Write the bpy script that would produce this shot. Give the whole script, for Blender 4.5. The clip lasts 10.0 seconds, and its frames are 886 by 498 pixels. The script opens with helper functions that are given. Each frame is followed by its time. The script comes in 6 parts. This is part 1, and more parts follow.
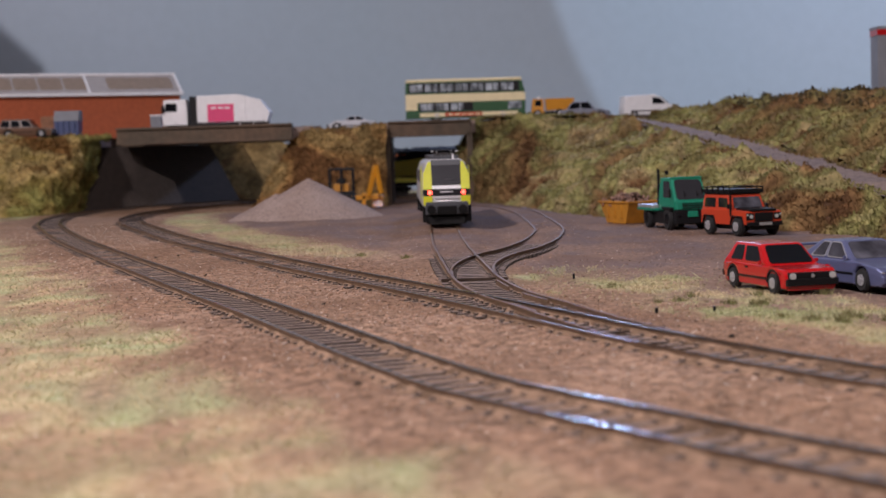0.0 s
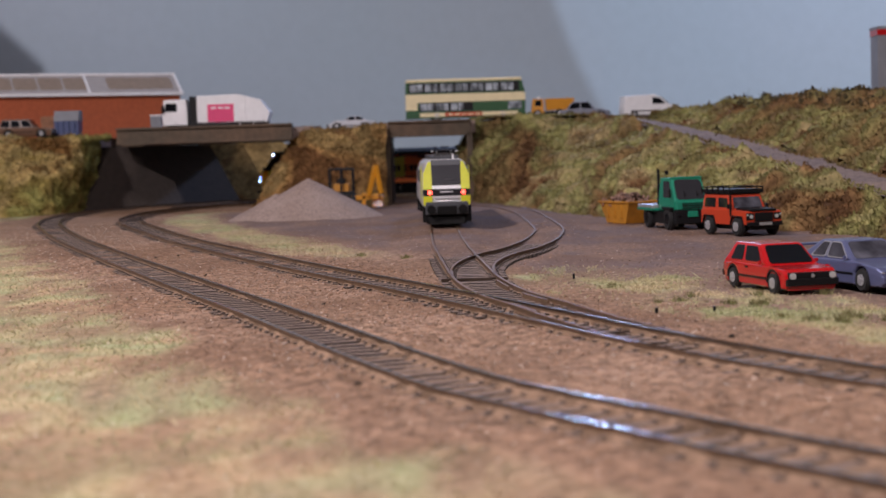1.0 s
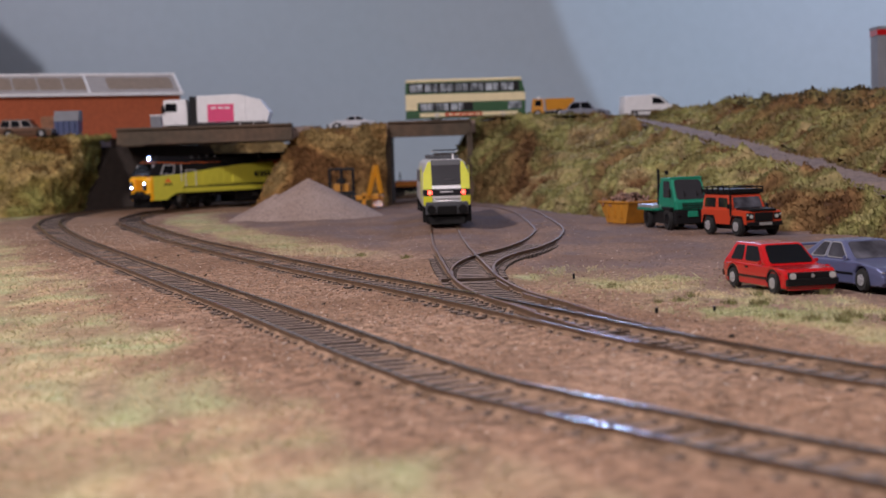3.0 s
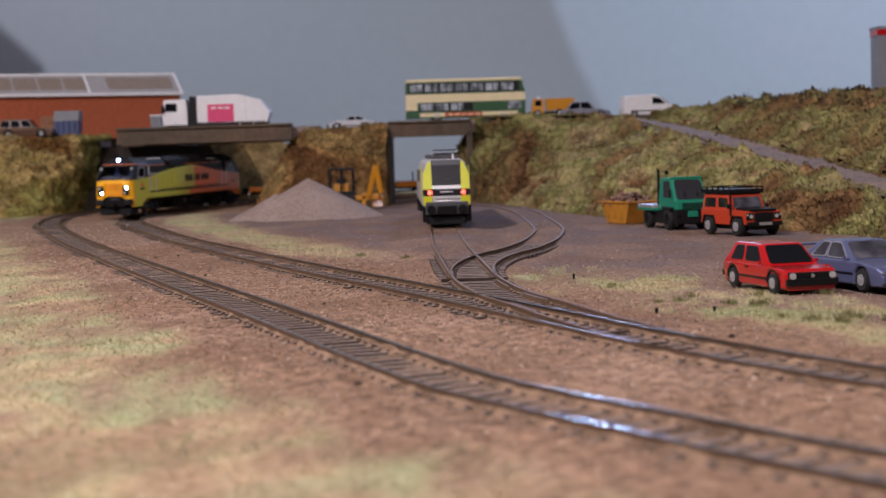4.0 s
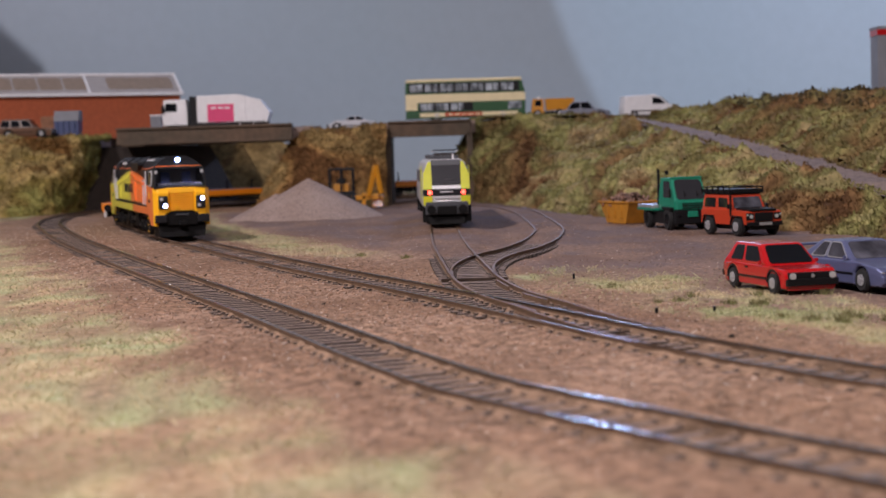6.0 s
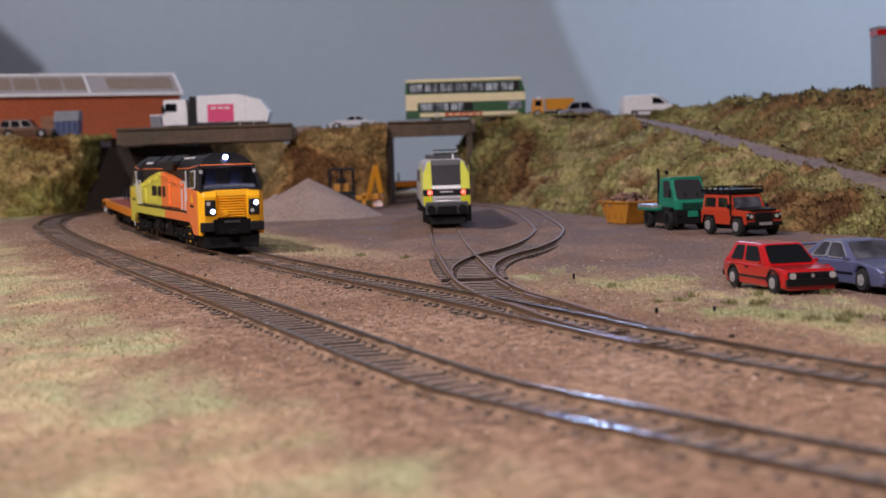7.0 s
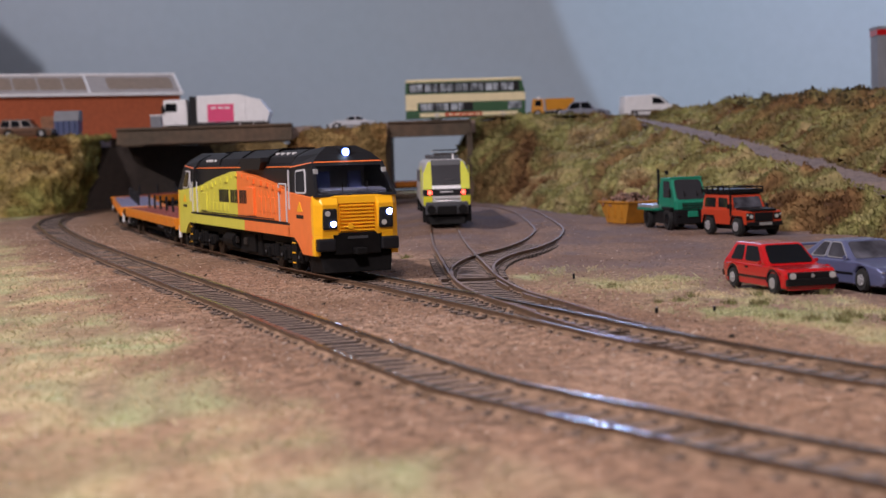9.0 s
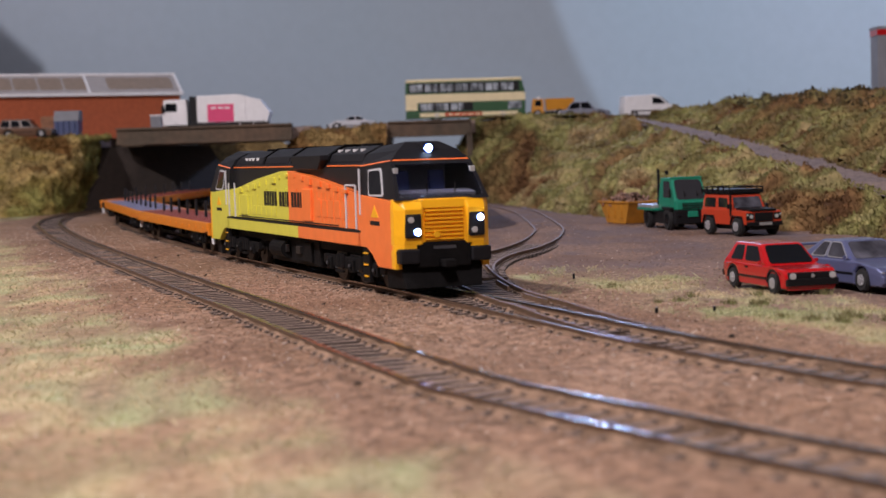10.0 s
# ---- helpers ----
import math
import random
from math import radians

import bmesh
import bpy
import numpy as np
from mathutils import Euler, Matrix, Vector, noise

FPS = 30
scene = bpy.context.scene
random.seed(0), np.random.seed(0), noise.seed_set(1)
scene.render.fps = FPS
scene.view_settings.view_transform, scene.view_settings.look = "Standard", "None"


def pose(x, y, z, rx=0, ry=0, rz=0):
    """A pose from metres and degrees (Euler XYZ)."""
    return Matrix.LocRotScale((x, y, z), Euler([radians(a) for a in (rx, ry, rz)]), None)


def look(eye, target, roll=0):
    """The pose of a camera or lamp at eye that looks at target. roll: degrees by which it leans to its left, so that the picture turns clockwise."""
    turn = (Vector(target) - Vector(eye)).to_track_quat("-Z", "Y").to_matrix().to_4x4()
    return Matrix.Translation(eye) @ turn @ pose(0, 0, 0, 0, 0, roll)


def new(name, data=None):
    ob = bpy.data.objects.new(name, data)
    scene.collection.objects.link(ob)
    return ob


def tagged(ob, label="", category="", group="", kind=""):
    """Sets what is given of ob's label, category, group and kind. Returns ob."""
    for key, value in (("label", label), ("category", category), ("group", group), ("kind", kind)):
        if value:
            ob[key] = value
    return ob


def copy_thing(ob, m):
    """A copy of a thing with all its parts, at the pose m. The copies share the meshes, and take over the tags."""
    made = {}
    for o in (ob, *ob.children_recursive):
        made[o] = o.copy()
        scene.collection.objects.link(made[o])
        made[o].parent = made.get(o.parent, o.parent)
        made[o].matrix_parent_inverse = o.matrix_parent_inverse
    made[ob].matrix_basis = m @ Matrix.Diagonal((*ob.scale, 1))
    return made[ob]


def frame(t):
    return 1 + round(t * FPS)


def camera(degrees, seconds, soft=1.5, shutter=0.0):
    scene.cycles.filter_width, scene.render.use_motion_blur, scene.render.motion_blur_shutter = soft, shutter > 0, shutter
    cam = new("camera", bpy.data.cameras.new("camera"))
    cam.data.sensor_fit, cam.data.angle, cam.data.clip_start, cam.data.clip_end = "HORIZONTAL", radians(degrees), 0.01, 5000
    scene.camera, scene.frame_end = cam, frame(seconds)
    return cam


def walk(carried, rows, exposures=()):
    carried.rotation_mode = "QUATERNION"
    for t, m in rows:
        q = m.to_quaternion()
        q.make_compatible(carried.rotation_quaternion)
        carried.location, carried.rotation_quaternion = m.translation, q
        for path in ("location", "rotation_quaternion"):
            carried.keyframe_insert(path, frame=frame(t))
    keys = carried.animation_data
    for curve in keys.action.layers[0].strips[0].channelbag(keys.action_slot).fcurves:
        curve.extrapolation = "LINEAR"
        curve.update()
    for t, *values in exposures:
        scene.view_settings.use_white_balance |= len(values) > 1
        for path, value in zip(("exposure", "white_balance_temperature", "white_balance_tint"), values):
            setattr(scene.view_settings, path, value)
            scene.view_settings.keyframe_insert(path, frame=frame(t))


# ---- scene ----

# A model railway at 1:76. All plan numbers below are millimetres; MM turns them into metres.
MM = 0.001
RAIL_SIZE = 1.03  # the trains are a shade over scale
cam = camera(32.15, 10.0, soft=1.5)
cam.data.dof.use_dof = True
cam.data.dof.focus_distance = 0.65
cam.data.dof.aperture_fstop = 28.0
EYE = Vector((0, 0, 0.05026))
VIEW = look(EYE, EYE + Vector((0, math.cos(0.06073), -math.sin(0.06073))), -1.8)
walk(cam, [(0, VIEW), (10, VIEW)], exposures=((0, 0.0), (10, 0.0)))

# ---- light ----
world = bpy.data.worlds.new("room_air")
scene.world = world
world.use_nodes = True
world.node_tree.nodes["Background"].inputs[0].default_value = (0.62, 0.66, 0.78, 1)
world.node_tree.nodes["Background"].inputs[1].default_value = 0.22


def lamp(name, kind, eye, target, power, color, size=0.1, **more):
    data = bpy.data.lights.new(name, kind)
    data.energy, data.color = power, color
    if kind == "AREA":
        data.shape, data.size = "DISK", size
    elif kind == "SPOT":
        data.shadow_soft_size, data.spot_size, data.spot_blend = size, radians(more["cone"]), more["blend"]
    ob = new(name, data)
    ob.matrix_world = look(Vector(eye) * MM, Vector(target) * MM)
    return ob


# room lamp over the front left, cool lamp right of the backdrop, added fill left
lamp("room_lamp", "AREA", (-800, 200, 1050), (0, 1000, 0), 18.0, (1.0, 0.90, 0.955), 0.07)
lamp("front_lamp", "AREA", (-60, -420, 780), (-90, 600, 0), 8.2, (1.0, 0.87, 0.92), 0.2)
lamp("led_lamp", "SPOT", (722, 1400, 408), (722, 2000, 405), 9.5, (0.70, 0.80, 1.0), 0.004, cone=90, blend=0.04)
# added blue fill for the left backdrop, stands for no known lamp
lamp("led_lamp", "SPOT", (-640, 1600, 420), (-560, 2000, 240), 1.0, (0.62, 0.76, 1.0), 0.022, cone=130, blend=1.0)
lamp("strip_lamp", "AREA", (190, 1900, 480), (120, 400, 0), 2.2, (0.42, 0.56, 1.0), 0.07)


# ---- materials ----
def material(name, color, rough=0.6, metal=0.0, spread=0.25, size=2.0, bump=0.15, second=None, mix_at=0.5, spec=0.5, coat=0.0, random_tone=0.0, coarse=18.0):
    """Paint, plastic, earth: two scales of noise on the colour (size and coarse in mm), fine relief."""
    m = bpy.data.materials.new(name)
    m.use_nodes = True
    nt = m.node_tree
    n, l = nt.nodes, nt.links
    b = n["Principled BSDF"]
    tc = n.new("ShaderNodeTexCoord")
    fine = n.new("ShaderNodeTexNoise")
    fine.inputs["Scale"].default_value = 1000.0 / size / 2
    fine.inputs["Detail"].default_value = 4
    big = n.new("ShaderNodeTexNoise")
    big.inputs["Scale"].default_value = 1000.0 / coarse / 2
    big.inputs["Detail"].default_value = 3
    l.new(tc.outputs["Object"], fine.inputs["Vector"])
    l.new(tc.outputs["Object"], big.inputs["Vector"])
    ramp = n.new("ShaderNodeValToRGB")
    lo = [max(0, c * (1 - spread)) for c in color]
    hi = [min(1, c * (1 + spread)) for c in color]
    ramp.color_ramp.elements[0].position, ramp.color_ramp.elements[1].position = 0.3, 0.7
    ramp.color_ramp.elements[0].color = (*lo, 1)
    ramp.color_ramp.elements[1].color = (*hi, 1)
    l.new(fine.outputs["Fac"], ramp.inputs["Fac"])
    out = ramp.outputs["Color"]
    if second is not None:
        r2 = n.new("ShaderNodeValToRGB")
        r2.color_ramp.elements[0].position, r2.color_ramp.elements[1].position = mix_at - 0.12, mix_at + 0.12
        r2.color_ramp.elements[0].color, r2.color_ramp.elements[1].color = (0, 0, 0, 1), (1, 1, 1, 1)
        l.new(big.outputs["Fac"], r2.inputs["Fac"])
        mx = n.new("ShaderNodeMix")
        mx.data_type = "RGBA"
        l.new(r2.outputs["Color"], mx.inputs["Factor"])
        l.new(out, mx.inputs["A"])
        ramp2 = n.new("ShaderNodeValToRGB")
        ramp2.color_ramp.elements[0].position, ramp2.color_ramp.elements[1].position = 0.3, 0.7
        ramp2.color_ramp.elements[0].color = (*[max(0, c * (1 - spread)) for c in second], 1)
        ramp2.color_ramp.elements[1].color = (*[min(1, c * (1 + spread)) for c in second], 1)
        l.new(fine.outputs["Fac"], ramp2.inputs["Fac"])
        l.new(ramp2.outputs["Color"], mx.inputs["B"])
        out = mx.outputs["Result"]
    if random_tone:
        geo = n.new("ShaderNodeNewGeometry")
        hsv = n.new("ShaderNodeHueSaturation")
        mr = n.new("ShaderNodeMapRange")
        mr.inputs["To Min"].default_value, mr.inputs["To Max"].default_value = 1 - random_tone, 1 + random_tone
        l.new(geo.outputs["Random Per Island"], mr.inputs["Value"])
        l.new(mr.outputs["Result"], hsv.inputs["Value"])
        l.new(out, hsv.inputs["Color"])
        out = hsv.outputs["Color"]
    l.new(out, b.inputs["Base Color"])
    b.inputs["Roughness"].default_value = rough
    b.inputs["Metallic"].default_value = metal
    b.inputs["Specular IOR Level"].default_value = spec
    b.inputs["Coat Weight"].default_value = coat
    if bump:
        bp = n.new("ShaderNodeBump")
        bp.inputs["Strength"].default_value = bump
        bp.inputs["Distance"].default_value = size * MM * 0.5
        l.new(fine.outputs["Fac"], bp.inputs["Height"])
        l.new(bp.outputs["Normal"], b.inputs["Normal"])
    return m


def glowing(name, color, strength):
    m = bpy.data.materials.new(name)
    m.use_nodes = True
    b = m.node_tree.nodes["Principled BSDF"]
    b.inputs["Base Color"].default_value = (*color, 1)
    b.inputs["Emission Color"].default_value = (*color, 1)
    b.inputs["Emission Strength"].default_value = strength
    return m


def paint(name, color, rough=0.35, spread=0.05, coat=0.15):
    return material(name, color, rough, 0, spread, 3.0, 0.03, coat=coat)


BLACK = material("black_paint", (0.008, 0.008, 0.009), 0.45, 0, 0.05, 3.0, 0.03, spec=0.25)
GLASS = material("dark_window", (0.006, 0.007, 0.009), 0.08, 0, 0.05, 3.0, 0.0, spec=0.3)
TYRE = material("tyre_rubber", (0.014, 0.014, 0.014), 0.8)
SILVER = material("silver_paint", (0.55, 0.55, 0.56), 0.3, 0.6, 0.08)
WHITE = paint("white_paint", (0.78, 0.78, 0.78), 0.4)
YARD = material("grey_yard_dust", (0.30, 0.225, 0.205), 0.95, 0, 0.12, 1.6, 0.25, second=(0.34, 0.25, 0.21), coarse=40, spec=0.2)
def turf(name, tones, relief=0.9, random_tone=0.0, sage=58.0, shift=0.0):
    """Flocked turf: a clumpy blend of several tones, streaked by a warped noise, with fine dark fibres."""
    m = material(name, tones[0], 0.95, 0, 0.4, 4.0, relief, spec=0.1, random_tone=random_tone)
    nt = m.node_tree
    n, l = nt.nodes, nt.links
    tc = n.new("ShaderNodeTexCoord")
    off = n.new("ShaderNodeMapping")
    off.inputs["Location"].default_value = (shift, shift * 0.7, 0)
    l.new(tc.outputs["Object"], off.inputs["Vector"])
    big, mid, fibre = [n.new("ShaderNodeTexNoise") for _ in range(3)]
    for node, scale, detail, warp in ((big, 500.0 / sage, 5, 1.4), (mid, 62.0, 4, 0.8), (fibre, 260.0, 3, 0.5)):
        node.inputs["Scale"].default_value, node.inputs["Detail"].default_value, node.inputs["Distortion"].default_value = scale, detail, warp
        l.new(off.outputs["Vector"], node.inputs["Vector"])
    ramp = n.new("ShaderNodeValToRGB")
    el = ramp.color_ramp.elements
    spots = np.linspace(0.34, 0.66, len(tones))
    el[0].position, el[1].position = spots[0], spots[-1]
    el[0].color, el[1].color = (*tones[0], 1), (*tones[-1], 1)
    for at, c in zip(spots[1:-1], tones[1:-1]):
        el.new(at).color = (*c, 1)
    l.new(big.outputs["Fac"], ramp.inputs["Fac"])
    out = ramp.outputs["Color"]
    for node, lo, hi in ((mid, 0.52, 1.42), (fibre, 0.68, 1.3)):
        mr = n.new("ShaderNodeMapRange")
        mr.inputs["From Min"].default_value, mr.inputs["From Max"].default_value = 0.3, 0.7
        mr.inputs["To Min"].default_value, mr.inputs["To Max"].default_value = lo, hi
        l.new(node.outputs["Fac"], mr.inputs["Value"])
        hv = n.new("ShaderNodeHueSaturation")
        l.new(mr.outputs["Result"], hv.inputs["Value"])
        l.new(out, hv.inputs["Color"])
        out = hv.outputs["Color"]
    b = n["Principled BSDF"]
    first = b.inputs["Base Color"].links[0].from_node
    l.new(out, first.inputs["Color"] if random_tone else b.inputs["Base Color"])
    return m


MIXED = ((0.10, 0.052, 0.024), (0.215, 0.128, 0.056), (0.175, 0.128, 0.054), (0.245, 0.235, 0.088), (0.30, 0.235, 0.115), (0.15, 0.082, 0.038))
OCHRES = ((0.13, 0.065, 0.026), (0.28, 0.165, 0.062), (0.22, 0.148, 0.060), (0.31, 0.215, 0.088), (0.20, 0.110, 0.045))
MOSSY = ((0.135, 0.068, 0.022), (0.26, 0.165, 0.052), (0.27, 0.26, 0.082), (0.235, 0.18, 0.056), (0.39, 0.295, 0.12), (0.185, 0.098, 0.032))
TURF = turf("mixed_turf", MIXED)
TUFT = turf("turf_flock", MIXED, 0.3, 0.12)
OCHRETURF = turf("ochre_turf", OCHRES, shift=0.3)
OCHRETUFT = turf("ochre_flock", OCHRES, 0.3, 0.12, shift=0.3)
MOSSTURF = turf("mossy_turf", MOSSY, shift=0.55)
MOSSTUFT = turf("mossy_flock", MOSSY, 0.3, 0.12, shift=0.55)
GRASS = material("static_grass", (0.36, 0.37, 0.20), 0.95, 0, 0.3, 2.0, 0.1, second=(0.53, 0.43, 0.27), mix_at=0.5, coarse=30, spec=0.1, random_tone=0.3)
SCRUB = material("dark_scrub", (0.07, 0.055, 0.025), 0.95, 0, 0.4, 2.0, 0.5, random_tone=0.5)
ROAD = material("ramp_road", (0.22, 0.17, 0.15), 0.9, 0, 0.3, 2.0, 0.5, second=(0.26, 0.195, 0.16), coarse=18, spec=0.2)
RAIL = material("rail_rust", (0.155, 0.095, 0.055), 0.6, 0.2, 0.2, 2.0, 0.15)
RAILTOP = material("rail_head_steel", (0.30, 0.25, 0.21), 0.19, 0.9, 0.15, 2.0, 0.04)
# Dirt toned very dark, to stand for shade in the sleeper gaps.
BED = material("shaded_bed_dirt", (0.045, 0.031, 0.024), 0.95, 0, 0.4, 1.2, 0.6, second=(0.10, 0.07, 0.05), mix_at=0.56, coarse=9, spec=0.1)
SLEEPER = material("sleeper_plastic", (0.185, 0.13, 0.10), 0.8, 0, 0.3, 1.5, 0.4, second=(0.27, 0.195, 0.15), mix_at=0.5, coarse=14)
# Sleeper plastic darkened: the shade on the side faces is put in the colour.
SLEEPERSIDE = material("sleeper_side_shade", (0.032, 0.023, 0.018), 0.8, 0, 0.3, 1.5, 0.3, second=(0.055, 0.040, 0.031), mix_at=0.55, coarse=20)
DUST = material("ballast_dust", (0.25, 0.165, 0.11), 0.95, 0, 0.4, 1.2, 0.8, second=(0.13, 0.085, 0.055), mix_at=0.55, coarse=5, spec=0.1)
BACKDROP = material("painted_backdrop", (0.375, 0.475, 0.555), 0.75, 0, 0.02, 6.0, 0.04, second=(0.40, 0.475, 0.55), coarse=300, spec=0.25)
GIRDER = material("brown_bridge_girder", (0.10, 0.062, 0.035), 0.7, 0, 0.25, 3.0, 0.2, second=(0.07, 0.05, 0.03), coarse=25)
SLATE = material("dark_grey_board", (0.062, 0.047, 0.038), 0.85, 0, 0.15, 3.0, 0.15)
ROOMWALL = material("room_wall_paint", (0.36, 0.35, 0.36), 0.8, 0, 0.04, 20, 0.05)


# ---- mesh helpers ----
def part(name, bm, mat, parent=None, label="", smooth=False, at=None, size=1.0):
    """Links a bmesh (millimetres) as one mesh object, under a thing or a part if given."""
    bmesh.ops.recalc_face_normals(bm, faces=bm.faces)
    bmesh.ops.scale(bm, vec=(MM * size, MM * size, MM * size), verts=bm.verts)
    me = bpy.data.meshes.new(name)
    bm.to_mesh(me)
    bm.free()
    if mat is not None:
        me.materials.append(mat)
    if smooth:
        for f in me.polygons:
            f.use_smooth = True
    ob = new(name, me)
    if at is not None:
        ob.location = Vector(at) * MM * size
    if parent is not None:
        ob.parent = parent
    if label:
        ob["label"] = label
    return ob


def thing(name, label, category, m=None, group="", kind=""):
    ob = new(name)
    ob.empty_display_size = 0.01
    if m is not None:
        ob.matrix_world = m
    return tagged(ob, label, category, group, kind)


def place(x, y, z=0.0, turn=0.0, rx=0.0, ry=0.0):
    return pose(x * MM, y * MM, z * MM, rx, ry, turn)


def box(x0, x1, y0, y1, z0, z1, bev=0.0, bm=None):
    bm2 = bmesh.new()
    vs = [bm2.verts.new(c) for c in ((x0, y0, z0), (x1, y0, z0), (x1, y1, z0), (x0, y1, z0), (x0, y0, z1), (x1, y0, z1), (x1, y1, z1), (x0, y1, z1))]
    for f in ((0, 1, 2, 3), (4, 5, 6, 7), (0, 1, 5, 4), (1, 2, 6, 5), (2, 3, 7, 6), (3, 0, 4, 7)):
        bm2.faces.new([vs[i] for i in f])
    if bev:
        bmesh.ops.bevel(bm2, geom=list(bm2.edges), offset=bev, segments=2, affect="EDGES", profile=0.6)
    return bm2 if bm is None else merge(bm, bm2)


def merge(a, b):
    me = bpy.data.meshes.new("merge")
    b.to_mesh(me)
    b.free()
    a.from_mesh(me)
    bpy.data.meshes.remove(me)
    return a


def side_profile(pts, x0, x1, bev=0.0):
    """A polygon of (y, z) pushed from x0 to x1."""
    bm = bmesh.new()
    a = [bm.verts.new((x0, y, z)) for y, z in pts]
    b = [bm.verts.new((x1, y, z)) for y, z in pts]
    return close(bm, a, b, bev)


def cross_profile(pts, y0, y1, bev=0.0):
    """A polygon of (x, z) pushed from y0 to y1."""
    bm = bmesh.new()
    a = [bm.verts.new((x, y0, z)) for x, z in pts]
    b = [bm.verts.new((x, y1, z)) for x, z in pts]
    return close(bm, a, b, bev)


def close(bm, a, b, bev):
    n = len(a)
    bm.faces.new(a[::-1])
    bm.faces.new(b)
    for i in range(n):
        bm.faces.new((a[i], a[(i + 1) % n], b[(i + 1) % n], b[i]))
    bmesh.ops.recalc_face_normals(bm, faces=bm.faces)
    if bev:
        bmesh.ops.bevel(bm, geom=list(bm.edges), offset=bev, segments=2, affect="EDGES", profile=0.6)
    return bm


def loft_sections(sections, bev=0.0, caps=True):
    """Rings of 3D points, equal counts, skinned in order."""
    bm = bmesh.new()
    rings = [[bm.verts.new(p) for p in s] for s in sections]
    n = len(rings[0])
    for r, q in zip(rings, rings[1:]):
        for i in range(n):
            bm.faces.new((r[i], r[(i + 1) % n], q[(i + 1) % n], q[i]))
    if caps:
        bm.faces.new(rings[0][::-1])
        bm.faces.new(rings[-1])
    bmesh.ops.recalc_face_normals(bm, faces=bm.faces)
    if bev:
        bmesh.ops.bevel(bm, geom=list(bm.edges), offset=bev, segments=2, affect="EDGES", profile=0.6)
    return bm


def disc(x, y, z, r, depth, axis="x", seg=20, bm=None, r2=None):
    b = bmesh.new()
    m = Matrix.Translation((x, y, z))
    if axis == "x":
        m = m @ Matrix.Rotation(radians(90), 4, "Y")
    elif axis == "y":
        m = m @ Matrix.Rotation(radians(90), 4, "X")
    bmesh.ops.create_cone(b, cap_ends=True, segments=seg, radius1=r, radius2=r if r2 is None else r2, depth=depth, matrix=m)
    return b if bm is None else merge(bm, b)


def spline(c, n=12):
    """A smooth line through plan points of any dimension."""
    c = np.array(c, float)
    c = np.vstack([2 * c[0] - c[1], c, 2 * c[-1] - c[-2]])
    out = []
    for i in range(1, len(c) - 2):
        a, b, d, e = c[i - 1], c[i], c[i + 1], c[i + 2]
        for k in range(n):
            t = k / n
            out.append(0.5 * (2 * b + (d - a) * t + (2 * a - 5 * b + 4 * d - e) * t * t + (3 * b - a - 3 * d + e) * t ** 3))
    out.append(c[-2])
    return np.array(out)


def rise(y):
    """The board climbs a little towards the back."""
    return 0.0078 * max(0.0, y - 1104)


class Line:
    def __init__(self, ctrl, n=14):
        self.p = spline(ctrl, n)
        self.s = np.concatenate([[0], np.cumsum(np.hypot(*np.diff(self.p, axis=0).T))])
        self.length = self.s[-1]

    def at(self, s):
        return np.array([np.interp(s, self.s, self.p[:, 0]), np.interp(s, self.s, self.p[:, 1])])

    def frame_at(self, s):
        a, b = self.at(max(s - 3, 0)), self.at(min(s + 3, self.length))
        u = (b - a) / np.hypot(*(b - a))
        return self.at(s), u, np.array([u[1], -u[0]])


# the inner loop that the train takes (from the back right, round the left, to the front right)
LOOP = Line([(700, 1696), (500, 1692.8), (300, 1689.6), (120, 1686.4), (20, 1683.2), (-70, 1675.2), (-140, 1654.4), (-200, 1619.2), (-240, 1572.8), (-262, 1512), (-274, 1440), (-274, 1376), (-262, 1289.6), (-238, 1203.2), (-211, 1120), (-163.5, 966.4), (-104, 798.4), (-48.5, 651.2), (-9.6, 553.6), (26.5, 457.6), (55, 380.8), (88, 312), (130, 248), (190, 176), (270, 99.2)])
OUTER = Line([(700, 1779.2), (400, 1779.2), (120, 1776), (0, 1769.6), (-110, 1756.8), (-200, 1728), (-270, 1680), (-322, 1608), (-346, 1544), (-353, 1464), (-349, 1392), (-333, 1302.4), (-309, 1216), (-248, 1024), (-196, 873.6), (-143, 724.8), (-96, 595.2), (-62, 502.4), (-37, 432), (-14, 366.4), (4, 320), (18, 294.4), (36, 265.6), (55, 235.2), (90, 187.2), (150, 115.2), (220, 40)])
SIDING = Line([(0, 2080), (0, 1600), (0.5, 1280), (1, 1024), (3.5, 835.2), (9, 672), (13.5, 579.2), (21, 520), (30, 482), (40, 436), (55.5, 381), (68, 352)])
SPUR = Line([(12, 598.4), (12.5, 651.2), (18, 697.6), (26, 732.8), (40, 776), (54, 844.8), (64, 924.8), (67.5, 1000), (68, 1139.2), (64, 1248), (52, 1336), (30, 1408)])


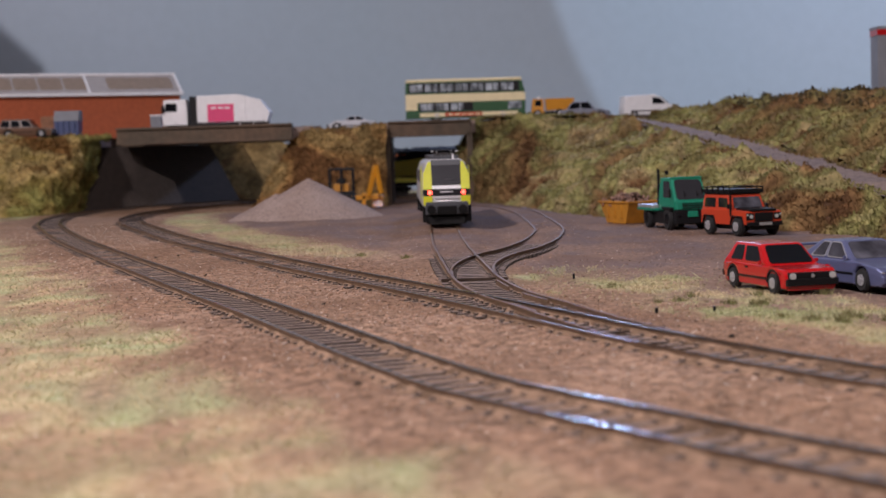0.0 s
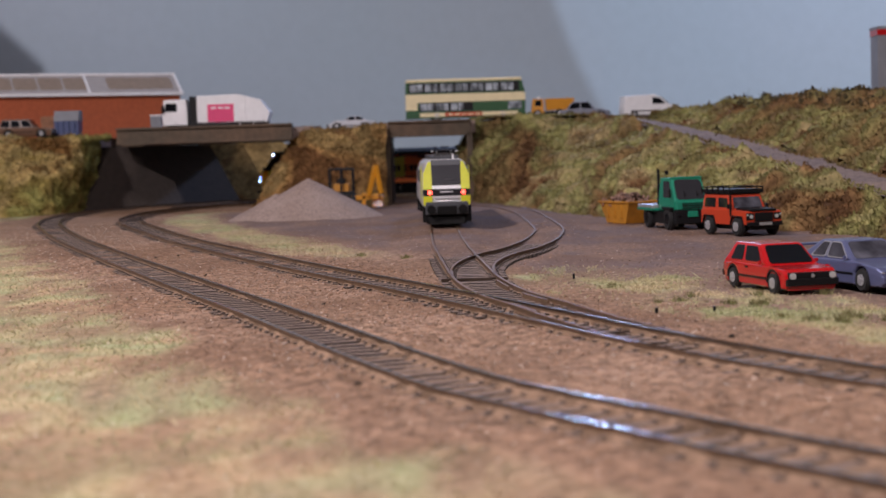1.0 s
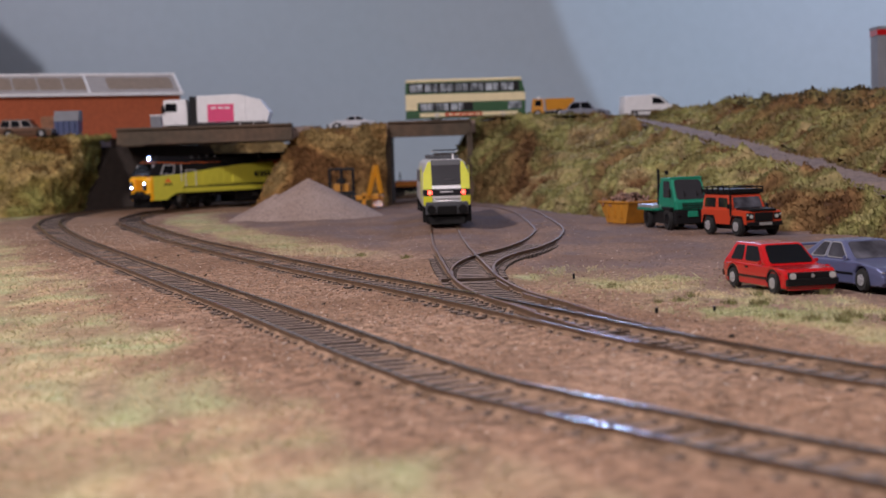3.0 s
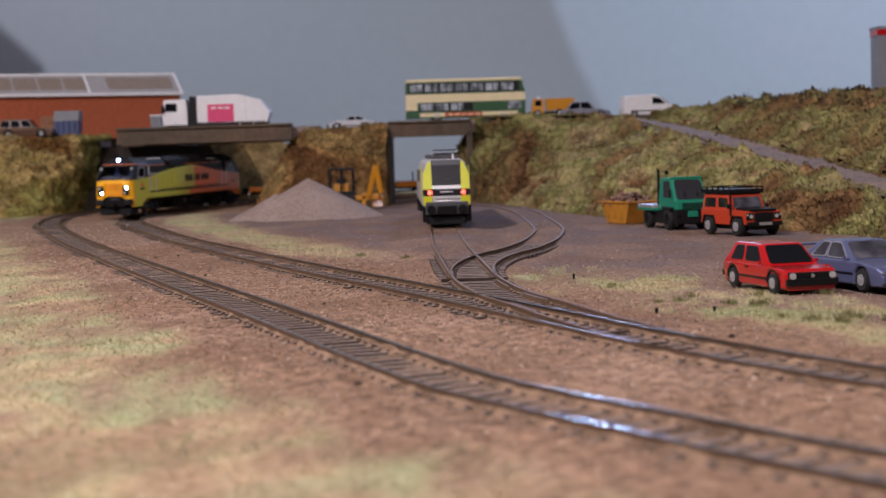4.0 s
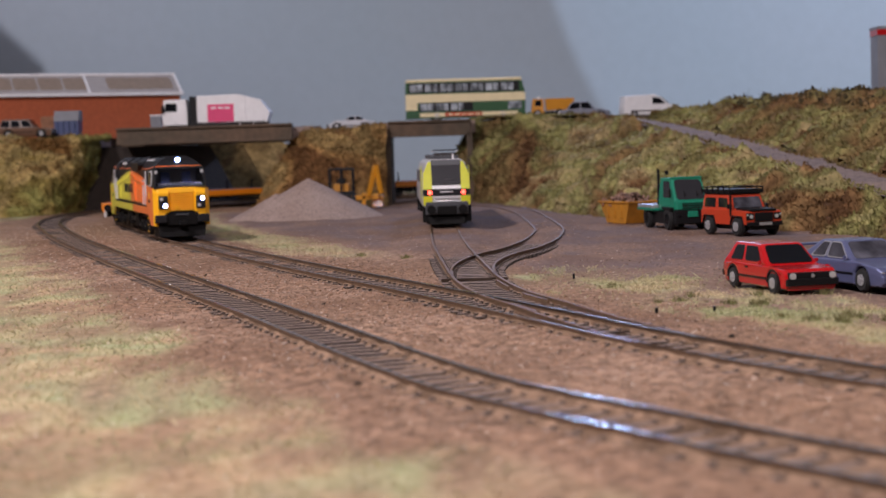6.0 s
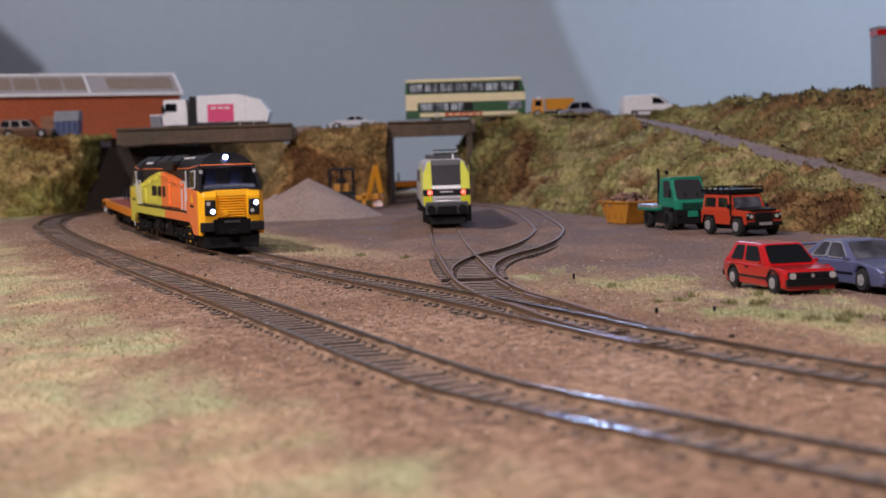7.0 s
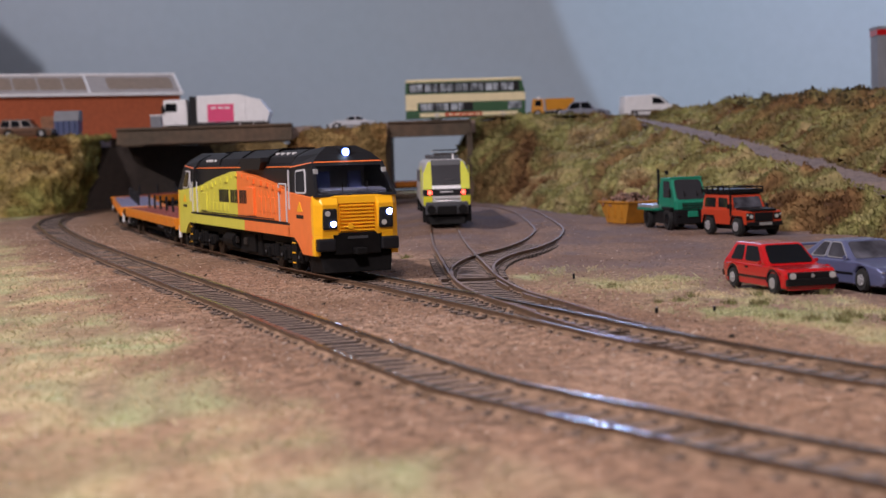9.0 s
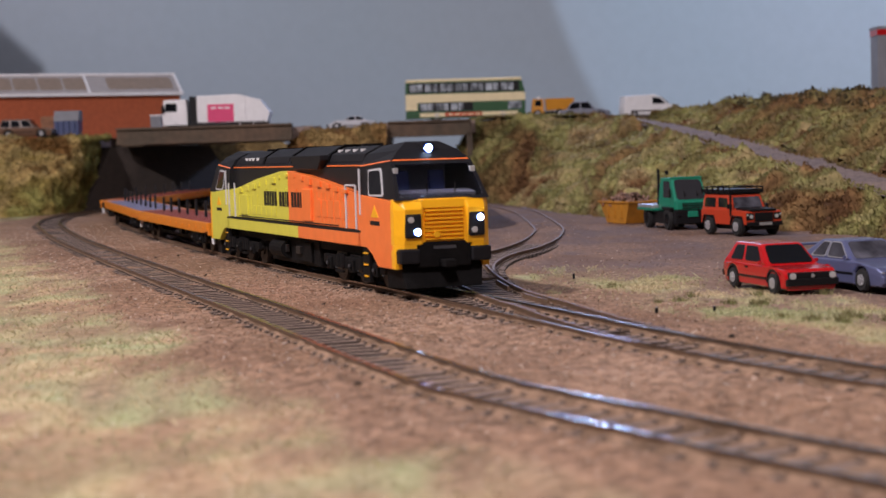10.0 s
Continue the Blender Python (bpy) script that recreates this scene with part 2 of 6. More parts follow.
# ---- the room and the board ----
def room():
    for name, b in (("wall_north", (-1600, 1600, 2200, 2260, -900, 1500)), ("wall_south", (-1600, 1600, -1660, -1600, -900, 1500)), ("wall_west", (-1660, -1600, -1660, 2260, -900, 1500)), ("wall_east", (1600, 1660, -1660, 2260, -900, 1500))):
        tagged(part(name, box(*b), ROOMWALL), "plain off-white painted room wall", "wall", kind="structure")
    tagged(part("ceiling", box(-1660, 1660, -1660, 2260, 1500, 1540), ROOMWALL), "plain off-white ceiling of the room", "ceiling", kind="structure")
    tagged(part("floor", box(-1660, 1660, -1660, 2260, -940, -900), YARD), "dusty grey floor of the room", "floor", kind="structure")
    tagged(part("backdrop", box(-1000, 1000, 2000, 2016, -60, 760), BACKDROP), "blue-grey painted backdrop board behind the layout", "backdrop", kind="structure")


def near_line(line, xy):
    """Distance from plan points to a line, positive on its right-hand side along its way."""
    p = line.p[::3]
    d = xy[:, None, :] - p[None, :, :]
    k = (d ** 2).sum(2).argmin(1)
    nxt, prv = np.minimum(k + 1, len(p) - 1), np.maximum(k - 1, 0)
    u = p[nxt] - p[prv]
    u = u / np.hypot(u[:, 0], u[:, 1])[:, None]
    v = xy - p[k]
    return np.hypot(v[:, 0], v[:, 1]) * np.sign(v[:, 0] * u[:, 1] - v[:, 1] * u[:, 0] + 1e-9)


def step(x, a, b):
    t = np.clip((x - a) / (b - a), 0, 1)
    return t * t * (3 - 2 * t)


def wobble(xy, size, seed=0.0):
    return np.array([noise.noise((x / size + seed, y / size - seed, seed)) for x, y in xy])


def cover(xy):
    """How much turf and how much yard dust lies at plan points."""
    out, inn = near_line(OUTER, xy), near_line(LOOP, xy)
    flat = xy / np.array((1.0, 2.4))
    w, w2 = wobble(flat, 34, 3.1), wobble(flat, 11, 7.7)
    a = out + 16 * w + 7 * w2
    left = (0.5 + 0.5 * step(w + 0.5 * w2, -0.25, 0.3)) * step(a, 30, 58) * (1 - 0.7 * step(out + 8 * w, 130, 200)) * (1 - 0.75 * step(out + 14 * w, 86, 118) * (1 - step(xy[:, 1], 380, 520))) * step(xy[:, 1], 150, 240)
    b = -inn + 9 * w + 4 * w2
    strip = step(b, 26, 40) * (1 - step(b, 55, 78)) * step(xy[:, 1], 750, 860) * (1 - step(xy[:, 1], 1400, 1490))
    right = (0.12 + 0.78 * step(w2 + 0.6 * w, -0.12, 0.45)) * step(b, 36, 56) * (1 - step(b, 104, 128)) * (1 - step(xy[:, 1], 615, 690))
    turf = np.clip(np.maximum(np.maximum(left, 0.9 * strip), 0.9 * right) * (0.75 + 0.6 * w2), 0, 1)
    turf *= step(np.abs(inn), 16, 24) * step(np.abs(out), 16, 24)
    yard = (0.5 + 0.5 * step(w + 0.5 * w2, -0.35, 0.25)) * step(-inn + 8 * w, 60, 100) * (1 - 0.8 * right)
    return turf, yard


def ground_material():
    m = material("layout_ground", (0.25, 0.153, 0.096), 0.95, 0, 0.65, 1.4, 1.0, second=(0.315, 0.207, 0.142), coarse=60, spec=0.15)
    nt = m.node_tree
    n, l = nt.nodes, nt.links
    b = n["Principled BSDF"]
    tc = n.new("ShaderNodeTexCoord")

    def grain(scale, detail, warp=0.0):
        node = n.new("ShaderNodeTexNoise")
        node.inputs["Scale"].default_value, node.inputs["Detail"].default_value, node.inputs["Distortion"].default_value = scale, detail, warp
        l.new(tc.outputs["Object"], node.inputs["Vector"])
        return node.outputs["Fac"]

    def tones(fac, p0, p1, *colours):
        r = n.new("ShaderNodeValToRGB")
        spots = np.linspace(p0, p1, len(colours))
        r.color_ramp.elements[0].position, r.color_ramp.elements[1].position = p0, p1
        r.color_ramp.elements[0].color, r.color_ramp.elements[1].color = (*colours[0], 1), (*colours[-1], 1)
        for at, c in zip(spots[1:-1], colours[1:-1]):
            r.color_ramp.elements.new(at).color = (*c, 1)
        l.new(fac, r.inputs["Fac"])
        return r.outputs["Color"]

    def blend(fac, a, c):
        mx = n.new("ShaderNodeMix")
        mx.data_type = "RGBA"
        l.new(fac, mx.inputs["Factor"])
        l.new(a, mx.inputs["A"])
        l.new(c, mx.inputs["B"])
        return mx.outputs["Result"]

    def layer(name):
        at = n.new("ShaderNodeAttribute")
        at.attribute_name = name
        return at.outputs["Fac"]

    fine = grain(330, 5)
    out = b.inputs["Base Color"].links[0].from_socket
    # damp dark patches and speckle on the earth
    damp = tones(grain(13, 7, 0.6), 0.48, 0.68, (0, 0, 0), (0.75, 0.75, 0.75))
    out = blend(damp, out, tones(fine, 0.3, 0.7, (0.11, 0.062, 0.038), (0.24, 0.145, 0.092)))
    speck = tones(grain(620, 2), 0.66, 0.72, (0, 0, 0), (0.6, 0.6, 0.6))
    out = blend(speck, out, tones(fine, 0.3, 0.7, (0.10, 0.06, 0.04), (0.62, 0.52, 0.42)))
    out = blend(layer("yard"), out, blend(tones(grain(16, 5, 0.5), 0.4, 0.62, (0, 0, 0), (1, 1, 1)), tones(fine, 0.3, 0.68, (0.138, 0.10, 0.092), (0.215, 0.158, 0.144)), tones(fine, 0.3, 0.68, (0.128, 0.081, 0.063), (0.225, 0.147, 0.11))))
    herb = blend(tones(grain(21, 5, 0.8), 0.42, 0.6, (0, 0, 0), (1, 1, 1)), tones(fine, 0.3, 0.7, (0.27, 0.32, 0.145), (0.52, 0.51, 0.30)), tones(fine, 0.3, 0.7, (0.41, 0.275, 0.14), (0.65, 0.51, 0.32)))
    out = blend(layer("turf"), out, herb)
    l.new(out, b.inputs["Base Color"])
    return m


GROUND_X = np.concatenate([np.linspace(-1000, -420, 30), np.linspace(-410, 330, 220), np.linspace(345, 1000, 34)])
GROUND_Y = np.concatenate([np.linspace(-300, 144, 14), np.linspace(150, 900, 220), np.linspace(906, 1780, 116), np.linspace(1800, 2000, 6)])
GROUND_XY = np.array([(x, y) for y in GROUND_Y for x in GROUND_X])


def ground_relief():
    """Heights of the board: a shallow trench under each track, ballast banked beside it, dust filling the yard tracks."""
    xy = GROUND_XY
    y = xy[:, 1]
    lumps = 0.42 * wobble(xy, 9, 0.3) + 0.75 * wobble(xy, 38, 4.0)
    main = np.minimum(np.abs(near_line(OUTER, xy)), np.abs(near_line(LOOP, xy)))
    sid, spur = np.abs(near_line(SIDING, xy)), np.abs(near_line(SPUR, xy))
    trench = np.maximum(1 - step(main, 10, 13.5), np.maximum((1 - step(sid, 10, 13.5)) * (1 - step(y, 680, 780)), (1 - step(spur, 10, 13.5)) * (1 - step(y, 760, 850))))
    bank = (0.85 + 0.5 * (1 - step(y, 400, 500))) * (1 - step(main, 18, 50))
    fill = np.maximum((1 - step(sid, 12, 34)) * step(y, 680, 790) * 2.0, (1 - step(spur, 12, 30)) * (step(y, 765, 860) * 1.9 + 0.5 * step(y, 900, 1100)))
    h = np.array([rise(v) for v in y]) + (lumps + bank) * (1 - trench) - 1.1 * trench + fill * (1 - 0.6 * np.clip(lumps, 0, 1))
    return h.reshape(len(GROUND_Y), len(GROUND_X))


GROUND_Z = ground_relief()


def ground_height(x, y):
    i = int(np.clip(np.searchsorted(GROUND_X, x) - 1, 0, len(GROUND_X) - 2))
    j = int(np.clip(np.searchsorted(GROUND_Y, y) - 1, 0, len(GROUND_Y) - 2))
    a = (x - GROUND_X[i]) / (GROUND_X[i + 1] - GROUND_X[i])
    b = (y - GROUND_Y[j]) / (GROUND_Y[j + 1] - GROUND_Y[j])
    return (GROUND_Z[j, i] * (1 - a) + GROUND_Z[j, i + 1] * a) * (1 - b) + (GROUND_Z[j + 1, i] * (1 - a) + GROUND_Z[j + 1, i + 1] * a) * b


def ground():
    turf_here, yard = cover(GROUND_XY)
    verts = [(x * MM, y * MM, z * MM) for (x, y), z in zip(GROUND_XY, GROUND_Z.ravel())]
    nx = len(GROUND_X)
    faces = [(j * nx + i, j * nx + i + 1, (j + 1) * nx + i + 1, (j + 1) * nx + i) for j in range(len(GROUND_Y) - 1) for i in range(nx - 1)]
    me = bpy.data.meshes.new("ground")
    me.from_pydata(verts, [], faces)
    for name, val in (("turf", turf_here), ("yard", yard)):
        me.attributes.new(name, "FLOAT", "POINT").data.foreach_set("value", val.astype(np.float32))
    me.materials.append(ground_material())
    for f in me.polygons:
        f.use_smooth = True
    tagged(new("ground", me), "brown sandy layout board with grass patches and grey yard", "ground", kind="structure")
    tagged(part("baseboard", box(-1000, 1000, -300, 1998, -60, -6), ROOMWALL), "wooden board under the layout", "baseboard", kind="structure")


# ---- track ----
def rail_mesh(line, s0, s1, off, z0, z1, w, stepmm=6.0):
    bm = bmesh.new()
    rings = []
    for s in np.linspace(s0, s1, max(3, int((s1 - s0) / stepmm))):
        p, u, r = line.frame_at(s)
        h = rise(p[1])
        ring = []
        for dx, dz in ((-w / 2, z0), (w / 2, z0), (w / 2, z1), (-w / 2, z1)):
            q = p + r * (off + dx)
            ring.append(bm.verts.new((q[0], q[1], h + dz)))
        rings.append(ring)
    for a, b in zip(rings, rings[1:]):
        for i in range(4):
            bm.faces.new((a[i], a[(i + 1) % 4], b[(i + 1) % 4], b[i]))
    bm.faces.new(rings[0])
    bm.faces.new(rings[-1][::-1])
    return bm


def dirt_mesh(line, s0, s1, offs, zs, rough, seed, stepmm=2.2):
    """Loose dirt swept along a track, uneven in height."""
    verts, faces = [], []
    n = len(offs)
    stations = np.linspace(s0, s1, max(3, int((s1 - s0) / stepmm)))
    for s in stations:
        p, u, r = line.frame_at(s)
        for o, z in zip(offs, zs):
            q = p + r * o
            verts.append((q[0], q[1], rise(p[1]) + z + rough * noise.noise((q[0] / 3.1, q[1] / 3.1, seed)) + rough * noise.noise((q[0] / 9, q[1] / 9, seed + 5)) + (0.0 if q[1] > 480 else 0.5 * min(1.0, (480 - q[1]) / 90))))
    for i in range(len(stations) - 1):
        for k in range(n - 1):
            a = i * n + k
            faces.append((a, a + 1, a + n + 1, a + n))
    me = bpy.data.meshes.new("dirt")
    me.from_pydata(verts, [], faces)
    bm = bmesh.new()
    bm.from_mesh(me)
    bpy.data.meshes.remove(me)
    return bm


def track(name, line, s0, s1, label, sleeper_from, sleeper_to, head=RAILTOP, lift=0.0, wood=SLEEPER, pitch=7.0):
    t = thing(name, label, "railway track")
    rnd = random.Random(len(name))
    for k, off in enumerate((-8.75, 8.75)):
        r = part("rail", rail_mesh(line, s0, s1, off, 0.3, 2.45, 0.6), RAIL, t)
        part("rail_head", rail_mesh(line, s0, s1, off, 2.4, 3.0, 1.0), head, r, "worn rail head")
        part("rail_foot", rail_mesh(line, s0, s1, off, 0.9, 1.2, 1.9), RAIL, r)
        part("ballast_fillet", dirt_mesh(line, sleeper_from - 200, sleeper_to, (off - 3.0, off - 1.7, off - 0.4, off + 0.4, off + 1.7, off + 3.0), (-0.8, 0.5, 1.3, 1.3, 0.5, -0.8), 0.6, k * 3.0), DUST, t, "brown dust banked against the rail", smooth=True)
    # the dark bed carries the gap shade in its colour
    part("track_bed", dirt_mesh(line, sleeper_from - 260, sleeper_to, (-14.5, -12, -6, 0, 6, 12, 14.5), (-1.6, -0.5, -0.4, -0.4, -0.4, -0.5, -1.6), 0.3, 8.0), BED, t, "dirty bed, coloured dark for the shade between the sleepers", smooth=True)
    if head is RAILTOP:
        part("ballast_fill", dirt_mesh(line, s1 - 420, sleeper_to, (-16, -13, -9, -5, 0, 5, 9, 13, 16), (-0.9, 0.25, 0.3, 0.1, 0.0, 0.1, 0.3, 0.25, -0.9), 0.5, 14.0), DUST, t, "brown dust half burying the sleepers", smooth=True)
    bm = box(-13.6, 13.6, -1.55, 1.55, -1.2, 0.9, 0.15)
    for sx in (-8.75, 8.75):
        for dx in (-1.5, 1.5):
            box(sx + dx - 0.6, sx + dx + 0.6, -0.8, 0.8, 0.85, 1.4, bm=bm)
    first = None
    for s in np.arange(sleeper_from, sleeper_to, pitch):
        p, u, r = line.frame_at(s)
        m = pose(p[0] * MM, p[1] * MM, (rise(p[1]) + lift + rnd.uniform(-0.12, 0.06)) * MM, 0, rnd.uniform(-0.4, 0.4), math.degrees(math.atan2(u[1], u[0])) - 90 + rnd.uniform(-1.2, 1.2))
        if first is None:
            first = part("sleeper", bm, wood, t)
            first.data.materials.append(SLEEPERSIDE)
            # upward faces keep the light tone, all others take the painted side shade
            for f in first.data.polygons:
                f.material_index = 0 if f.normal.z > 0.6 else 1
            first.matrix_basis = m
        else:
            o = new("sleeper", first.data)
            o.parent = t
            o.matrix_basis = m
    return t


def check_rail(line, s0, s1, off, parent):
    part("check_rail", rail_mesh(line, s0, s1, off, 0.4, 2.7, 0.8, 3.0), RAIL, parent)


def tracks():
    track("outer_track", OUTER, 300, OUTER.length, "single model railway track curving round the layout, rusty rails", 1100, OUTER.length - 30)
    inner = track("inner_track", LOOP, 300, LOOP.length, "inner model railway track with rusty rails and a turnout", 1250, LOOP.length - 30)
    sid = track("siding_track", SIDING, 250, SIDING.length, "straight siding track leading from the turnout under the bridge", 1260, SIDING.length - 130, head=RAIL, lift=0.15)
    spur = track("spur_track", SPUR, 6, SPUR.length, "tightly curved siding track laid in grey yard dust", 10, 240, head=RAIL, lift=0.25)
    n = SIDING.length - 85
    check_rail(SIDING, n - 62, n - 30, 6.6, sid)
    check_rail(SIDING, n - 92, n - 62, -6.4, sid)
    check_rail(SIDING, n - 150, n - 120, -6.6, sid)
    part("tie_bar", box(-11, 15, -1.1, 1.1, 0.8, 1.9, 0.2), BED, sid, at=(10, 602, 0))
    part("frog_block", side_profile([(-14, 0.6), (14, 0.6), (14, 2.6), (-14, 2.4)], -1.6, 1.6, 0.3), BED, inner, at=(30, 480, 0)).rotation_euler = (0, 0, radians(28))
    part("tie_bar", box(-16, 16, -1.2, 1.2, 0.4, 1.4, 0.2), BED, inner, at=(47, 413, 0)).rotation_euler = (0, 0, radians(36))


# ---- banks ----
def sheet(name, lines, along, across, mat, rough, label, category="embankment", seed=1.0, parent=None, size=32.0):
    """A bank skinned over plan lines of (x, y, z), with lumpy relief."""
    lines = [[(x, y, z - 6 if z < 7 else z) for x, y, z in l] for l in lines]
    cols = [spline(l, along) for l in lines]
    cols = np.array(cols)
    rows = []
    for k in range(len(cols) - 1):
        m = across if k < len(cols) - 2 else across + 1
        for j in range(m):
            t = j / across
            rows.append(cols[k] * (1 - t) + cols[k + 1] * t)
    rows = np.array(rows)
    nv, nu, _ = rows.shape
    du = np.gradient(rows, axis=1)
    dv = np.gradient(rows, axis=0)
    nrm = np.cross(du, dv)
    nrm /= np.linalg.norm(nrm, axis=2)[:, :, None] + 1e-9
    if nrm[:, :, 2].mean() < 0:
        nrm = -nrm
    verts = []
    for i in range(nv):
        for j in range(nu):
            p = rows[i, j]
            h = noise.fractal(Vector(p) / size + Vector((seed, 0, 0)), 0.7, 2.1, 5) * rough + 0.35 * rough * abs(noise.noise(Vector(p) / (size * 0.36) + Vector((0, seed, 3))))
            q = p + nrm[i, j] * h
            verts.append(q)
    faces = [(i * nu + j, i * nu + j + 1, (i + 1) * nu + j + 1, (i + 1) * nu + j) for i in range(nv - 1) for j in range(nu - 1)]
    me = bpy.data.meshes.new(name)
    me.from_pydata([tuple(v * MM) for v in verts], [], faces)
    me.materials.append(mat)
    for f in me.polygons:
        f.use_smooth = True
    ob = new(name, me)
    tagged(ob, label, category, kind="structure")
    return ob, np.array(verts).reshape(nv, nu, 3), nrm


def flock(name, verts, nrm, count, size, mat, seed, label, keep=None):
    """Many small flakes of turf standing on a bank."""
    rnd = np.random.RandomState(seed)
    nv, nu, _ = verts.shape
    vs, fs = [], []
    for _ in range(count):
        i, j = rnd.randint(0, nv - 1), rnd.randint(0, nu - 1)
        a, b = rnd.rand(2)
        p = verts[i, j] * (1 - a) * (1 - b) + verts[i + 1, j] * a * (1 - b) + verts[i, j + 1] * (1 - a) * b + verts[i + 1, j + 1] * a * b
        if keep is not None and not keep(p, rnd):
            continue
        s = size * rnd.uniform(0.4, 1.3)
        up = nrm[i, j] * s * rnd.uniform(0.5, 1.1) + rnd.normal(0, 0.35, 3) * s
        side = rnd.normal(0, 1, 3)
        side = side / np.linalg.norm(side) * s * 0.5
        k = len(vs)
        vs += [p - side - nrm[i, j] * 0.4, p + side - nrm[i, j] * 0.4, p + up + side * 0.6, p + up * 1.1 - side * 0.5]
        fs += [(k, k + 1, k + 2), (k, k + 2, k + 3)]
    me = bpy.data.meshes.new(name)
    me.from_pydata([tuple(np.array(v) * MM) for v in vs], [], fs)
    me.materials.append(mat)
    return tagged(new(name, me), label, "vegetation", kind="stuff")


FOOT = [(31, 1576, 3), (34, 1528, 3), (46, 1472, 3), (62, 1400, 2), (84, 1273.6, 1), (114, 1155.2, 0), (155, 1024, 0), (200, 878.4, 0), (232, 776, 0), (300, 608, 0)]
CREST = [(32, 1600, 86), (38, 1571.2, 86), (78, 1545.6, 87), (130, 1520, 86), (170, 1448, 79), (196, 1280, 61), (218, 1120, 45), (245, 968, 27), (270, 840, 13), (335, 664, 2)]
KERB = [(60, 1619.2, 86), (100, 1619.2, 86), (150, 1616, 86), (180, 1600, 84), (208, 1488, 78), (236, 1305.6, 63), (260, 1142.4, 46), (288, 985.6, 28), (312, 857.6, 13), (375, 680, 2)]
RIDGE = [(235, 1632, 84), (236, 1619.2, 84), (238, 1600, 85), (245, 1560, 87), (262, 1440, 88), (290, 1304, 87), (318, 1184, 86), (345, 1064, 85), (378, 944, 85), (450, 768, 84)]


def banks():
    mid = [tuple(np.array(a) * 0.45 + np.array(b) * 0.55 + np.array((-9, -7, -2))) for a, b in zip(FOOT, CREST)]
    _, v, n = sheet("embankment_east", [FOOT, mid, CREST], 30, 26, TURF, 9.5, "turfed model embankment in brown and green flock")
    flock("turf_flock_east", v, n, 45760, 1.6, TUFT, 3, "brown and green flock turf on the bank")
    _, v, n = sheet("ramp_road", [CREST, KERB], 12, 10, ROAD, 0.9, "grey-brown gravel ramp road climbing to the bridge", "road", 2.0)
    flock("turf_verge", v[:3], n[:3], 3600, 1.7, TUFT, 15, "ragged turf creeping over the edge of the ramp road")
    flock("turf_verge_upper", v[-3:], n[-3:], 3600, 1.7, TUFT, 16, "ragged turf along the upper edge of the ramp road")
    flock("road_litter", v, n, 160, 1.0, SCRUB, 17, "dark litter scattered on the ramp road")
    bottom, brow = [(204, 1506, 79.2)] + KERB[4:], [(213, 1512, 82)] + RIDGE[4:]
    low = [tuple(np.array(a) * 0.6 + np.array(b) * 0.4 + np.array((2, 2, 6))) for a, b in zip(bottom, brow)]
    _, v, n = sheet("embankment_ridge", [bottom, low, brow, [(x + 60, y + 20, z - 1) for x, y, z in brow]], 26, 18, TURF, 8.5, "turfed model hillside above the ramp road", seed=5.0)
    flock("turf_flock_ridge", v, n, 34320, 1.6, TUFT, 5, "brown and green flock turf on the hillside")
    flock("scrub_ridge", v[27:], n[27:], 2600, 3.4, SCRUB, 6, "dark scrub along the top of the hillside")
    tagged(part("plateau_east", box(31, 1000, 1600, 1648, 2, 85.5), ROAD), "grey road surface on top of the embankment", "road", kind="structure")
    tagged(part("road_head", box(190, 332, 1532, 1599.5, 2, 81.4), ROAD), "grey road surface at the head of the ramp", "road", kind="structure")
    tagged(part("hilltop_east", box(330, 1000, 1024, 1600, 2, 84), TURF), "turfed top of the model hill", "embankment", kind="structure")

    foot = [(-760, 1408, 2), (-600, 1448, 3), (-480, 1484.8, 3), (-404, 1506, 3), (-379, 1556, 4), (-374, 1664, 5)]
    top = [(-760, 1576, 82), (-600, 1576, 82), (-470, 1574.4, 79), (-410, 1577.6, 79), (-362, 1586, 79), (-372, 1680, 80)]
    mid = [tuple(np.array(a) * 0.4 + np.array(b) * 0.6 + np.array((0, -10, 0))) for a, b in zip(foot, top)]
    _, v, n = sheet("embankment_west", [foot, mid, top, [(x, 1696, 82) for x, y, z in top]], 26, 20, MOSSTURF, 7.0, "turfed model embankment beside the wide bridge", seed=9.0)
    flock("turf_flock_west", v, n, 25740, 1.6, MOSSTUFT, 9, "brown and green flock turf on the bank")
    tagged(part("plateau_west", box(-1000, -376, 1672, 2000, 3, 81.5), ROAD), "grey road surface on top of the western embankment", "road", kind="structure")

    foot = [(-140, 1619.2, 4), (-172, 1587.2, 4), (-186, 1548.8, 4), (-184, 1504, 4), (-160, 1478.4, 3), (-110, 1468.8, 3), (-70, 1472, 3), (-52, 1488, 3)]
    top = [(-118, 1609.6, 79), (-132, 1593.6, 79), (-139, 1568, 79), (-138, 1542.4, 79), (-128, 1531.2, 79), (-105, 1526.4, 79), (-75, 1526.4, 79), (-52, 1529.6, 79)]
    mid = [tuple(np.array(a) * 0.45 + np.array(b) * 0.55 + np.array((-2, -5, 0))) for a, b in zip(foot, top)]
    _, v, n = sheet("embankment_mid", [foot, mid, top, [(-95, 1560, 80) for _ in top]], 22, 20, OCHRETURF, 5.0, "turfed model embankment between the two bridges", seed=13.0)
    flock("turf_flock_mid", v, n, 17160, 1.6, OCHRETUFT, 13, "brown and green flock turf on the bank")
    tagged(part("plateau_mid", box(-135, -51, 1539.2, 1619.2, 3, 78.5), ROAD), "grey road surface between the bridges", "road", kind="structure")


